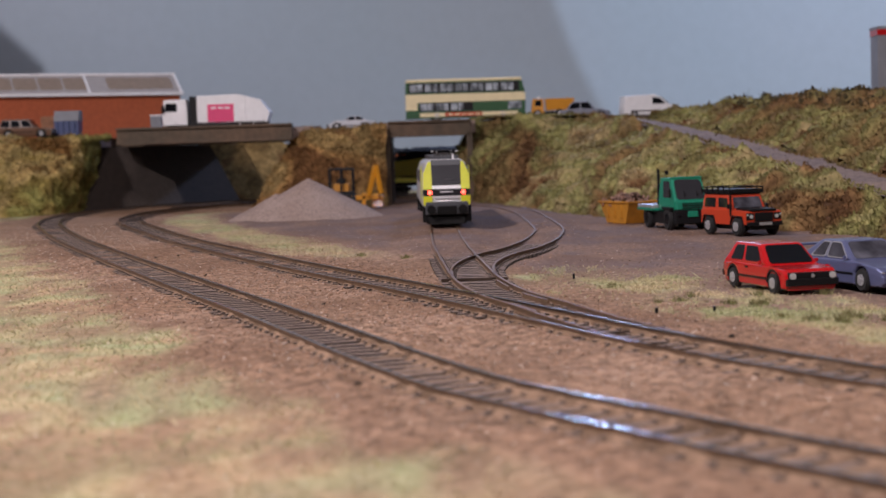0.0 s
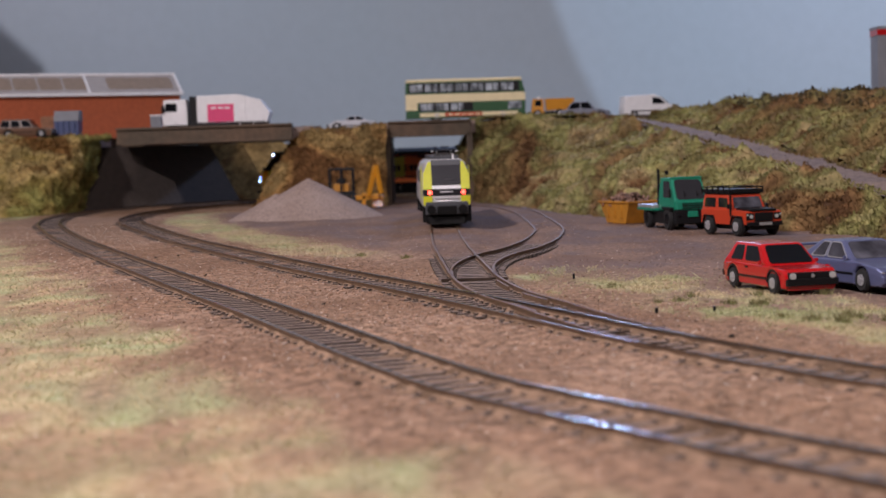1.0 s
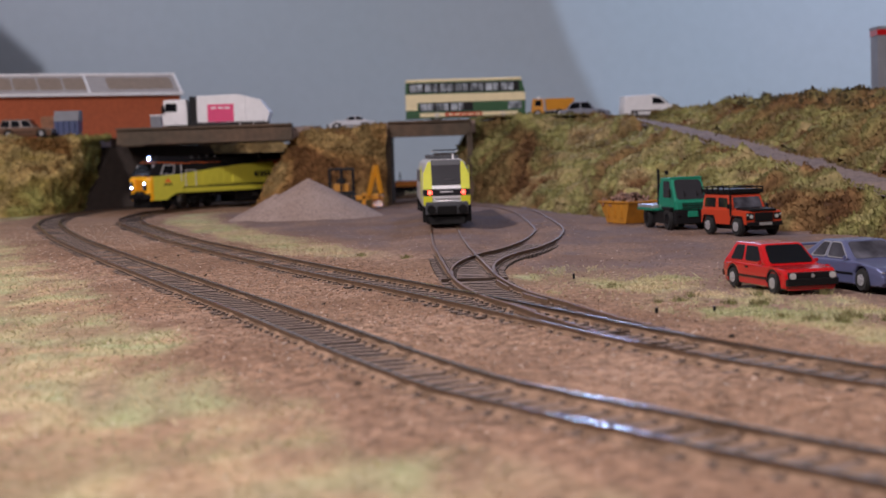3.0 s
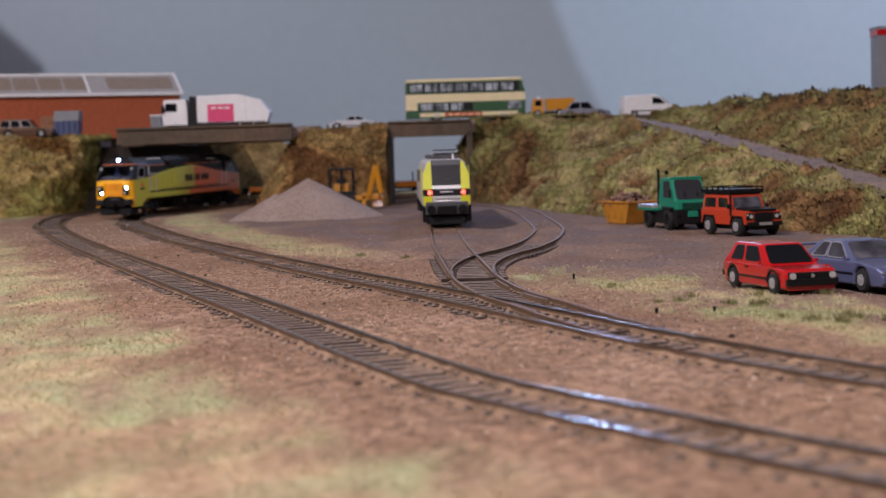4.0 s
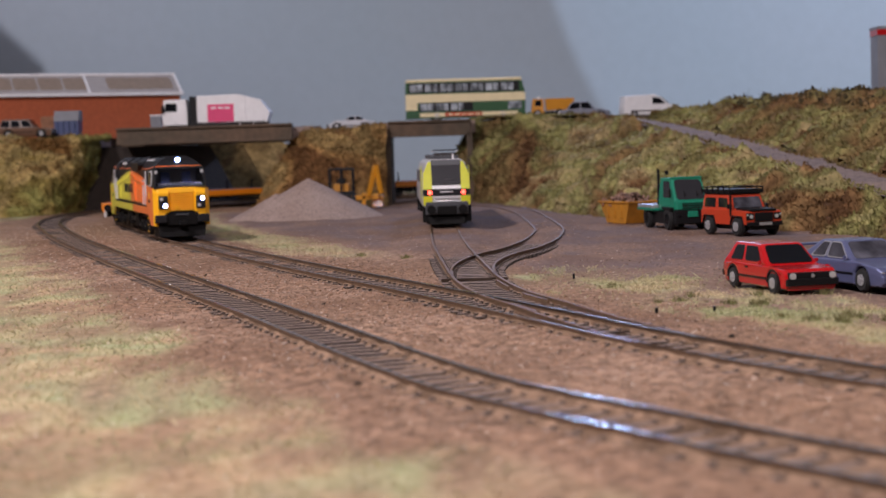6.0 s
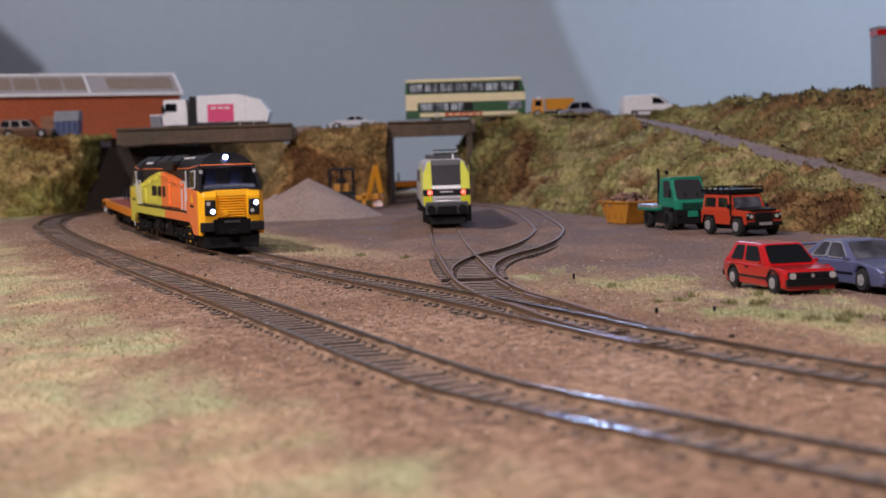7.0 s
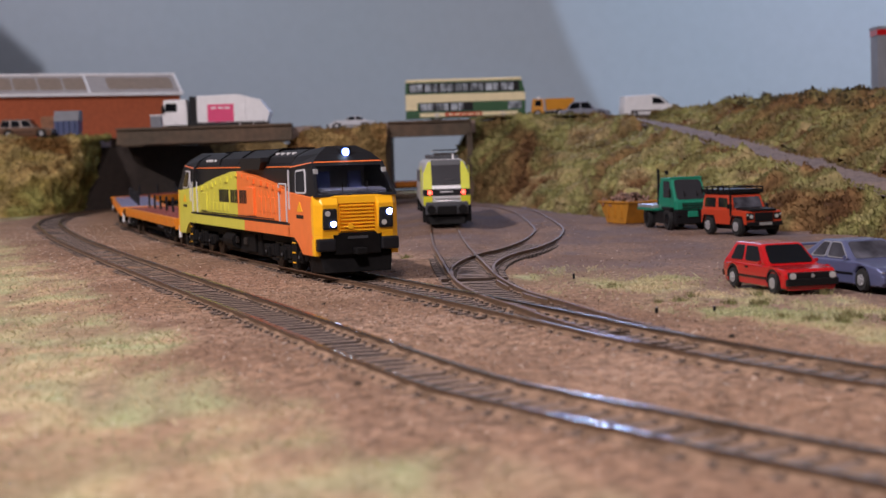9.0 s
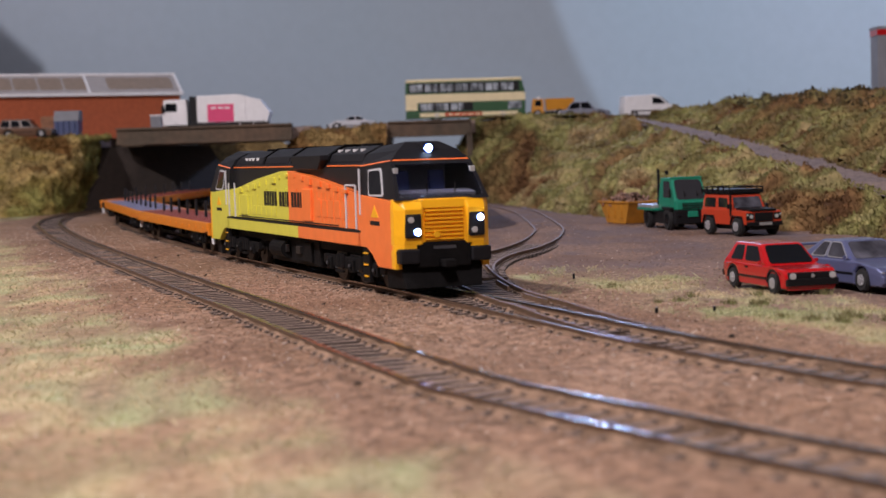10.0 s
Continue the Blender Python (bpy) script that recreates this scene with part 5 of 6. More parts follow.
def freight_loco():
    t = thing("diesel_locomotive", "lime, orange and yellow model freight diesel locomotive, lights on", "locomotive")
    piece("underframe", box(-12.5, 12.5, -118, 118, 11, 17.5, 0.4), UNDER, t)
    piece("hood", cross_profile([(-13.6, 17), (-13.6, 42.5), (-11.5, 46.5), (-6.5, 49.4), (6.5, 49.4), (11.5, 46.5), (13.6, 42.5), (13.6, 17)], -100, 100), LOCOBLACK, t)
    for y0, y1, z in ((-92, -48, 50.2), (-44, -6, 50.8), (0, 46, 50.8), (52, 92, 50.2)):
        piece("roof_hatch", cross_profile([(-12.8, 44.5), (-11.6, 47.5), (-6.0, z), (6.0, z), (11.6, 47.5), (12.8, 44.5)], y0, y1, 0.3), LOCOBLACK, t)
    for y in (-70, -55, 14, 30, 38, 66):
        piece("roof_fan", disc(0, y, 50.6, 4.2, 1.2, "z", 24), UNDER, t)
    for sx in (-1, 1):
        piece("lining", box(sx * 13.7 - 0.08, sx * 13.7 + 0.12, -97, 8, 43.0, 43.5), ORANGE, t, "thin orange lining")
        piece("lining", box(sx * 13.7 - 0.08, sx * 13.7 + 0.12, 52, 97, 43.0, 43.5), ORANGE, t, "thin orange lining")
        piece("radiator_wing", side_profile([(12, 42), (46, 42), (50, 45.5), (50, 47.5), (8, 47.5)], sx * 11.5, sx * 15.8, 0.4), LOCOBLACK, t)
        for y in (-78, -72, -66, -58, 4, 16, 28):
            piece("roof_mark", box(sx * 12.2 - 0.5, sx * 12.2 + 0.5, y, y + 1.6, 46.2, 47.4), WHITE, t)
        for y in (56, 65, 74, 83):
            piece("roof_mark", box(sx * 9.4 - 0.9, sx * 9.4 + 0.9, y, y + 0.9, 48.2, 49.25), WHITE, t)
        for y in (-46, -2, 50):
            piece("roof_strap", cross_profile([(-12.9, 44.5), (-11.8, 47.8), (-6.0, 51.3), (6.0, 51.3), (11.8, 47.8), (12.9, 44.5)], y, y + 1.6), UNDER, t)
        front_mat, rear_mat = (ORANGE, LIME) if sx > 0 else (LIME, ORANGE)
        cut = 6 if sx > 0 else -10
        front = [(cut, 20.6), (97, 20.6), (97, 33.4), (84, 34.6), (50, 38.2), (30, 40), (cut, 41.6)]
        rear = [(cut, 41.6), (-6 + min(cut, 0), 41.4), (-44, 38.2), (-78, 34.2), (-97, 33.0), (-97, 20.6), (cut, 20.6)]
        piece("body_side", side_profile(front, sx * 13.0, sx * 16.6, 0.25), front_mat, t)
        piece("body_side", side_profile(rear, sx * 13.0, sx * 16.6, 0.25), rear_mat, t)
        piece("sill", box(sx * 15.4 - 1.6, sx * 15.4 + 1.6, cut + 14, 100, 14.8, 19.6, 0.3), front_mat, t)
        piece("sill", box(sx * 15.4 - 1.6, sx * 15.4 + 1.6, -100, cut + 14, 14.8, 19.6, 0.3), rear_mat, t)
        piece("footplate_edge", box(sx * 15.2 - 1.9, sx * 15.2 + 1.9, -100, 100, 19.6, 20.4, 0.1), LOCOBLACK, t)
        piece("filter_box", box(sx * 16.6 - 0.9, sx * 16.6 + 1.1, 29, 41, 22, 34.5, 0.4), front_mat, t)
        piece("filter_box", box(sx * 16.6 - 0.9, sx * 16.6 + 0.6, -74, -60, 22, 31, 0.3), rear_mat, t)
        for k in range(9):
            y = 42 + k * 5.2
            piece("door_seam", box(sx * 16.65 - 0.1, sx * 16.65 + 0.1, y, y + 0.35, 22, 33.5), front_mat, t)
        for k in range(7):
            y = -88 + k * 11
            piece("door_seam", box(sx * 16.65 - 0.1, sx * 16.65 + 0.1, y, y + 0.35, 22, 32), rear_mat, t)
        for k in range(12):
            piece("hinge", box(sx * 16.75 - 0.2, sx * 16.75 + 0.2, -90 + k * 15.4, -88.6 + k * 15.4, 30.5 + (3 if 3 < k < 9 else 0), 31.3 + (3 if 3 < k < 9 else 0)), front_mat if -90 + k * 15.4 > cut else rear_mat, t)
        # lettering on the side as plain dark bars
        y = cut + 24.0
        for k, w in enumerate((3.4, 1.5, 3.2, 3.1, 2.9, 0, 2.2, 1.3, 3.4, 3.2, 0, 2.9, 3.4, 2.2, 3.5, 3.2)):
            if w:
                piece("lettering_bar", box(sx * 16.66 - 0.12, sx * 16.66 + 0.14, y - w, y, 27.0, 33.0), LOCOBLACK, t)
            y -= w + 1.2 if w else 3.4
        for yy in (84, 95.5, -84, -95.5):
            piece("handrail", disc(sx * 16.9, yy, 28.5, 0.42, 15.5, "z", 8), PALEGREY, t)
        piece("handrail", disc(sx * 16.9, 89.5, 36.2, 0.4, 11, "y", 8), PALEGREY, t)
        rnd = random.Random(31 + sx)
        for k in range(16):
            y = -86 + k * 11.2
            top = 40.6 - abs(y - cut) * 0.082
            piece("side_fitting", box(sx * 16.6 - 0.5, sx * 16.6 + rnd.uniform(0.3, 0.9), y, y + rnd.uniform(2.5, 7), top - rnd.uniform(1.0, 2.2), top + 0.3, 0.15), front_mat if y > cut else rear_mat, t)
        for k in range(5):
            y = 46 + k * 8
            piece("vent_panel", box(sx * 16.6 - 0.4, sx * 16.6 + 0.25, y, y + 6, 24, 30.5, 0.15), front_mat, t)
            y = -52 + k * 8.4
            piece("vent_panel", box(sx * 16.6 - 0.4, sx * 16.6 + 0.25, y, y + 6, 22.6, 26.4, 0.15), rear_mat, t)
        piece("side_rail", disc(sx * 17.2, 0, 21.4, 0.22, 150, "y", 6), LOCOBLACK, t)
    tank = box(-13, 13, -36, 36, 3.4, 15, 1.2)
    for sx in (-1, 1):
        disc(sx * 13.6, -16, 9, 3.6, 20, "y", 14, tank)
        box(sx * 13.4 - 0.8, sx * 13.4 + 0.8, 8, 28, 5, 13, 0.4, tank)
    piece("fuel_tank", tank, UNDER, t, "black fuel tank")
    for sx in (-1, 1):
        for k in range(3):
            piece("equipment_box", box(sx * 14.6 - 0.7, sx * 14.6 + 0.7, -30 + k * 20, -24 + k * 20, 8, 11, 0.2), STEEL, t)
    for sgn in (1, -1):
        flip = (lambda b: b) if sgn > 0 else yawed
        sides = ((1, ORANGE), (-1, LIME)) if sgn > 0 else ((1, ORANGE), (-1, LIME))
        # the rear end carries the other colour on each side
        for sx, col in sides:
            real = sx * sgn
            colour = (ORANGE if sgn > 0 else LIME) if real > 0 else (LIME if sgn > 0 else ORANGE)
            p = [(97, 14.8), (106, 14.8), (112, 12.5), (118, 8.6), (132.4, 8.6), (132.4, 31.4), (97, 33.2)]
            piece("cab_side", flip(side_profile(p, sx * 13.2, sx * 17.0, 0.3)), colour, t)
            piece("cab_step_panel", flip(box(sx * 15.6 - 0.8, sx * 15.6 + 0.8, 100, 107, 2.6, 14.8, 0.2)), UNDER, t)
            for z in (4.4, 8.4, 12.4):
                piece("step_edge", flip(box(sx * 16.5 - 0.4, sx * 16.5 + 0.4, 102, 106, z, z + 0.5)), YELLOW, t, "yellow step edge")
            piece("side_emblem", flip(side_profile([(112, 25.5), (120, 25.5), (116, 29.5)], sx * 16.95, sx * 17.15)), YELLOW if real > 0 else ORANGE, t)
            piece("lettering_bar", flip(box(sx * 17.0 - 0.1, sx * 17.0 + 0.12, 111, 121, 22.8, 24.2)), LOCOBLACK, t)
        # plan of the front: bevelled corners, cheeks proud of a recessed grille
        cheek = lambda k: [(-17.0, 132), (-17.0, 135.0), (-14.2, 138.0 + k), (-8.2, 138.2 + k), (-7.0, 136.9), (7.0, 136.9), (8.2, 138.2 + k), (14.2, 138.0 + k), (17.0, 135.0), (17.0, 132)]
        flat = [(-16.8, 132), (-16.8, 134.4), (-14.4, 136.4), (-8.2, 137.0), (-7.0, 137.2), (7.0, 137.2), (8.2, 137.0), (14.4, 136.4), (16.8, 134.4), (16.8, 132)]
        piece("nose", flip(loft_sections([[(x, y, z) for x, y in outline] for outline, z in ((cheek(-0.5), 16.6), (cheek(0.0), 20), (cheek(0.9), 28.4), (flat, 31.8))], 0.25)), YELLOW, t, "yellow cab front with proud cheeks")
        piece("nose_brow", flip(loft_sections([[(-9.5, 136.5, 28.6), (9.5, 136.5, 28.6), (7.4, 137.9, 28.6), (-7.4, 137.9, 28.6)], [(-13.5, 134.5, 31.9), (13.5, 134.5, 31.9), (10.5, 137.4, 31.5), (-10.5, 137.4, 31.5)]], 0.25)), YELLOW, t)
        for sx in (-1, 1):
            piece("nose_leg", flip(loft_sections([[(sx * a, b, z) for a, b in ((9.8, 133), (17.0, 133), (17.0, 135.0), (14.2, 137.4), (9.8, 137.6))] for z in (14.4, 16.8)], 0.25)), YELLOW, t)
        piece("grille_catch", flip(disc(3.2, 138.6, 19.8, 1.1, 1.2, "y", 14)), YELLOW, t)
        for k in range(8):
            piece("nose_louvre", flip(side_profile([(136.7, 17.6 + k * 1.36), (138.1, 18.1 + k * 1.36), (138.0, 18.5 + k * 1.36), (136.7, 18.8 + k * 1.36)], -6.8, 6.8)), YELLOW, t, "yellow ribbed nose grille")
        for sx in (-1, 1):
            piece("lamp_housing", flip(box(sx * 11.3 - 2.9, sx * 11.3 + 2.9, 136.6, 139.2, 18.8, 27.0, 0.9)), LOCOBLACK, t, "black lamp housing")
            lit = sgn > 0
            # one lamp is lit low, the other high
            for z, x, on in ((20.9, 10.2, sx > 0), (25.0, 12.4, sx < 0)):
                piece("headlight" if (lit and on) else "marker_lamp", flip(disc(sx * x, 139.4, z, 1.05, 0.5, "y", 18)), BEAM if (lit and on) else LENS if not on else GLASS, t, "lit bluish white lamp" if (lit and on) else "")
            piece("nose_corner", flip(box(sx * 15.7 - 1.3, sx * 15.7 + 1.3, 131.5, 135.4, 8.6, 15.0, 0.4)), YELLOW, t)
            # added ring, its glow imitates the halo of the headlight
            if lit:
                piece("lens_ring", flip(disc(sx * (10.2 if sx > 0 else 12.4), 139.2, 20.9 if sx > 0 else 25.0, 1.25, 0.4, "y", 18)), HALO, t, "blue glowing lens ring")
            piece("buffer_shroud", flip(box(sx * 12.8 - 3.6, sx * 12.8 + 3.6, 132.6, 138.8, 10.4, 15.4, 0.8)), LOCOBLACK, t)
        piece("drawgear", flip(box(-9.4, 9.4, 130, 137.4, 9.0, 17.4, 0.4)), UNDER, t)
        piece("coupling", flip(box(-2.2, 2.2, 134, 143, 9, 11.6, 0.5)), UNDER, t)
        piece("snow_plough", flip(loft_sections([[(-15, 122, 1.6), (15, 122, 1.6), (13.5, 136.5, 2.0), (-13.5, 136.5, 2.0)], [(-15.5, 122, 10), (15.5, 122, 10), (15, 134, 10), (-15, 134, 10)]], 0.4)), UNDER, t)
        piece("number_bar", flip(box(-4, 4, 137.2, 137.8, 15.0, 16.0)), MIDGREY, t)
        r0, r1, r2, r3 = [(-16.6, 97, 31.4), (16.6, 97, 31.4), (16.6, 137.2, 31.4), (-16.6, 137.2, 31.4)], [(-15.6, 97, 42.6), (15.6, 97, 42.6), (14.6, 127.0, 44.4), (-14.6, 127.0, 44.4)], [(-12.4, 97, 47.2), (12.4, 97, 47.2), (10.6, 124.0, 48.2), (-10.6, 124.0, 48.2)], [(-7, 97, 49.8), (7, 97, 49.8), (6, 119, 51.0), (-6, 119, 51.0)]
        shell = loft_sections([r0, r1, r2, r3])
        shell.faces.ensure_lookup_table()
        front = max(shell.faces, key=lambda f: f.calc_center_median().y - 0.6 * f.calc_center_median().z)
        bmesh.ops.inset_individual(shell, faces=[front], thickness=1.9)
        bmesh.ops.delete(shell, geom=[front], context="FACES")
        bmesh.ops.solidify(shell, geom=list(shell.faces), thickness=0.5)
        piece("cab", flip(shell), LOCOBLACK, t)
        piece("windscreen", flip(pane([r0[2], r0[3], r1[3], r1[2]], 0.045, 0.955, 0.10, 0.92, 0.05, 0.35)), CLEARGLASS, t, "dark tinted cab windscreen").visible_shadow = False
        piece("cab_desk", flip(side_profile([(124, 31.8), (133, 31.8), (133, 33.6), (127, 34.6), (124, 34.2)], -13.5, 13.5, 0.3)), SEAT, t)
        piece("cab_rear_wall", flip(box(-14, 14, 103, 104, 31.8, 44)), CABWALL, t, "grey cab rear wall")
        for sx in (-1, 1):
            piece("driver_seat", flip(side_profile([(113, 31.8), (120, 31.8), (120, 33.4), (115.5, 34), (114.6, 41), (113, 41)], sx * 6.5 - 2.8, sx * 6.5 + 2.8, 0.5)), SEATBLUE, t, "blue driver's seat")
            piece("wiper", flip(box(sx * 5 - 0.2, sx * 5 + 0.2, 135.4, 135.8, 33.0, 36.8)), LOCOBLACK, t)
        for sx in (-1, 1):
            face = [r0[1], r0[2], r1[2], r1[1]] if sx > 0 else [r0[3], r0[0], r1[0], r1[3]]
            u = (0.30, 0.70) if sx > 0 else (0.30, 0.70)
            piece("cab_window_frame", flip(pane(face, *u, 0.1, 0.88, 0.25)), PALEGREY, t, "silver cab window frame")
            piece("cab_window", flip(pane(face, u[0] + 0.03, u[1] - 0.03, 0.16, 0.82, 0.4)), GLASS, t)
            piece("grab_rail", flip(disc(sx * 17.0, 100.5, 34, 0.45, 16, "z", 8)), PALEGREY, t)
            piece("marker_light", flip(box(sx * 13.9 - 0.9, sx * 13.9 + 0.9, 128.6, 130.2, 40.2, 42.2, 0.2)), LENS, t)
            piece("lining", flip(pane([r1[1], r1[2], r2[2], r2[1]] if sx > 0 else [r1[3], r1[0], r2[0], r2[3]], 0.02, 0.98, 0.03, 0.13, 0.15, 0.1)), ORANGE, t, "thin orange lining")
        piece("lining", flip(pane([r1[2], r1[3], r2[3], r2[2]], 0.02, 0.98, 0.03, 0.13, 0.15, 0.1)), ORANGE, t, "thin orange lining")
        piece("light_pod", flip(box(-2.6, 2.6, 118, 124.6, 46.4, 50.6, 0.7)), LOCOBLACK, t)
        # same added halo ring round the top light
        if sgn > 0:
            piece("lens_ring", flip(disc(0, 124.8, 48.6, 1.5, 0.5, "y", 20)), HALO, t, "blue glowing lens ring")
        piece("top_light" if sgn > 0 else "top_lamp_glass", flip(disc(0, 125.0, 48.6, 1.2, 0.6, "y", 20)), BEAM if sgn > 0 else GLASS, t, "lit bluish white lamp" if sgn > 0 else "")
    bogie(t, 84, (-26, 0, 26), 6.9)
    bogie(t, -84, (-26, 0, 26), 6.9)
    return t


def flat_wagon(deck, label):
    t = thing("flat_wagon", label, "wagon", group="wagons of the freight train")
    h = 126.0
    piece("deck", box(-15.0, 15.0, -h, h, 13.6, 15.2, 0.2), deck, t)
    for k in range(8):
        piece("stanchion", box(1.3, 2.7, -h + 18 + k * 30, -h + 19.4 + k * 30, 15.2, 25.0, 0.15), LOCOBLACK, t)
    for k in range(12):
        piece("deck_board", box(-14.6, 14.6, -h + 4 + k * 20.8, -h + 20 + k * 20.8, 15.2, 15.9, 0.15), deck, t)
    for sx in (-1, 1):
        piece("side_beam", side_profile([(-h, 11.4), (-h + 14, 10.2), (h - 14, 10.2), (h, 11.4), (h, 15.8), (-h, 15.8)], sx * 15.0, sx * 17.0, 0.3), AMBER, t, "amber wagon side beam")
        for k in range(12):
            y = -h + 10 + k * 21.0
            piece("lashing_ring", box(sx * 17.0 - 0.3, sx * 17.0 + 0.4, y, y + 2, 12.2, 13.6, 0.2), AMBER, t)
        piece("truss", side_profile([(-66, 10.4), (-46, 5.2), (46, 5.2), (66, 10.4), (61, 10.4), (44, 6.4), (-44, 6.4), (-61, 10.4)], sx * 11.6, sx * 12.6), UNDER, t)
    for s in (-1, 1):
        piece("headstock", box(-16.5, 16.5, s * h - 1.2, s * h + 1.2, 9.4, 15.8, 0.3), AMBER, t)
        for sx in (-1, 1):
            piece("buffer", disc(sx * 11.5, s * (h + 3.2), 12, 2.9, 5, "y", 18), UNDER, t)
            piece("brake_pipe", disc(sx * 13.9, s * (h + 1.7), 8.4, 0.9, 6.5, "z", 10), WHITE, t, "white brake pipe")
        piece("coupling", box(-2, 2, s * (h + 4) - 5, s * (h + 4) + 5, 8, 10.4, 0.3), UNDER, t)
    piece("centre_sill", box(-6, 6, -h, h, 8, 13.8), UNDER, t)
    bogie(t, 92, (-12, 12), 5.6)
    bogie(t, -92, (-12, 12), 5.6)
    return t


def stabled_loco():
    t = thing("stabled_locomotive", "white and chartreuse model electric locomotive, red tail lamps lit", "locomotive")
    piece("underframe", box(-14, 14, -126, 124, 9.5, 15, 0.4), MIDGREY, t)
    body = [(-17.2, 14), (-17.6, 20), (-17.3, 36), (-14.5, 44.5), (-11, 47), (11, 47), (14.5, 44.5), (17.3, 36), (17.6, 20), (17.2, 14)]
    piece("body_shell", cross_profile(body, -118, 118, 0.4), PALEGREY, t, "pale grey body side")
    taper = lambda f: [(x * f, z) for x, z in body]
    for sgn in (1, -1):
        flip = (lambda b: b) if sgn > 0 else yawed
        sec = []
        for y, f, cut in ((118, 1.0, 47), (128, 0.98, 45.5), (131.5, 0.95, 36), (133.5, 0.93, 27), (133.0, 0.92, 22)):
            sec.append([(x * f, y - max(0, (z - 26)) * 0.36 * (y - 118) / 15, min(z, 47)) for x, z in body])
        piece("cab_shell", flip(loft_sections(sec, 0.3)), PALEGREY, t)
        # the front mask, one panel over the other
        fy = lambda z: 133.4 - max(0, z - 26) * 0.36
        def panel(name, x0, x1, z0, z1, mat, proud, label="", x0t=None, x1t=None):
            a0, a1 = (x0 if x0t is None else x0t), (x1 if x1t is None else x1t)
            q0 = [(x0, fy(z0) + proud, z0), (x1, fy(z0) + proud, z0), (a1, fy(z1) + proud, z1), (a0, fy(z1) + proud, z1)]
            q1 = [(x, y - 1.6, z) for x, y, z in q0]
            return piece(name, flip(loft_sections([q1, q0], 0.12)), mat, t, label)
        for sx in (-1, 1):
            a, b = sorted((sx * 10.2, sx * 17.0))
            am, bm_ = sorted((sx * 10.5, sx * 16.6))
            at_, bt_ = sorted((sx * 10.8, sx * 12.8))
            panel("corner_panel", a, b, 26, 37.0, CHARTREUSE, 0.5, "chartreuse corner panel", am, bm_)
            panel("corner_panel", am, bm_, 37.0, 45.2, CHARTREUSE, 0.5, "chartreuse corner panel", at_, bt_)
            panel("lower_corner", a, b, 15.0, 21.4, CHARTREUSE, 0.5)
            panel("lamp_strip", a - 0.1, b + 0.1, 21.6, 26.0, LOCOBLACK, 0.7)
            piece("tail_lamp", flip(disc(sx * 12.2, 134.4, 23.8, 1.5, 0.6, "y", 18)), TAIL if sgn > 0 else GLASS, t, "lit red tail lamp" if sgn > 0 else "")
            piece("mudguard", flip(box(sx * 14.2 - 3.4, sx * 14.2 + 3.4, 122, 132.5, 3.0, 14.6, 0.7)), UNDER, t)
            piece("buffer", flip(disc(sx * 11.4, 136, 12, 3.2, 7, "y", 18)), UNDER, t)
        panel("windscreen", -10.4, 10.4, 29.2, 43.2, SMOKED, 0.7, "dark cab windscreen", -10.6, 10.6)
        panel("brow", -10.8, 10.8, 42.8, 46.4, MIDGREY, 0.8)
        panel("white_band", -10.4, 10.4, 26.2, 28.6, WHITE, 0.6, "white band under the windscreen")
        panel("mid_band", -9.8, 9.8, 21.6, 26.0, LOCOBLACK, 0.6)
        panel("name_bar", -4.5, 4.5, 23.6, 24.6, PALEGREY, 0.85)
        panel("lower_band", -10.2, 10.2, 19.4, 21.2, PALEGREY, 0.55)
        piece("wiper", flip(box(-5, 1.5, fy(33) + 0.9, fy(33) + 1.3, 32.6, 33.2)), MIDGREY, t)
        piece("front_beam", flip(box(-15.5, 15.5, 128, 134.2, 8.4, 17.4, 0.8)), MIDGREY, t, "dark grey front beam")
        piece("coupler_box", flip(box(-7, 7, 133, 137.5, 8.4, 14.4, 0.5)), UNDER, t)
        piece("plough", flip(loft_sections([[(-15, 124, 1.8), (15, 124, 1.8), (12.5, 136, 1.8), (-12.5, 136, 1.8)], [(-15, 124, 7.4), (15, 124, 7.4), (13.5, 133, 7.4), (-13.5, 133, 7.4)]], 0.3)), UNDER, t, "dark snow plough")
    for sx in (-1, 1):
        piece("side_stripe", box(sx * 17.5 - 0.25, sx * 17.5 + 0.25, 92, 117, 18, 42, 0.1), CHARTREUSE, t)
        piece("cab_door", box(sx * 17.5 - 0.2, sx * 17.5 + 0.35, 84, 91, 17, 41, 0.2), PALEGREY, t)
        for k in range(4):
            piece("side_grille", box(sx * 17.5 - 0.2, sx * 17.5 + 0.3, -70 + k * 34, -48 + k * 34, 30, 39, 0.2), MIDGREY, t)
    for y0, y1, z in ((-100, -60, 50.5), (-50, 20, 49.5), (30, 70, 50.2), (96, 112, 49.4)):
        piece("roof_unit", box(-10, 10, y0, y1, 46.5, z, 0.6), MIDGREY, t)
    piece("pantograph", box(-8, 8, 110, 111.5, 49.0, 51.4, 0.3), STEEL, t, "folded roof pantograph")
    piece("pantograph_arm", box(-0.9, 0.9, 84, 111, 48.6, 50.0, 0.2), STEEL, t)
    for y in (107, 110.5):
        piece("pantograph_head", disc(0, y, 53.2, 0.45, 17, "x", 8), SMOKED, t, "dark contact strip")
    for sx in (-1, 1):
        piece("pantograph_horn", side_profile([(106.5, 53), (111, 53), (111, 52), (106.5, 52)], sx * 8.2, sx * 9.8, 0.2), PALEGREY, t)
        piece("pantograph_strut", side_profile([(90, 49.6), (108, 53.2), (108.5, 52.4), (91, 48.8)], sx * 5.5 - 0.35, sx * 5.5 + 0.35), PALEGREY, t)
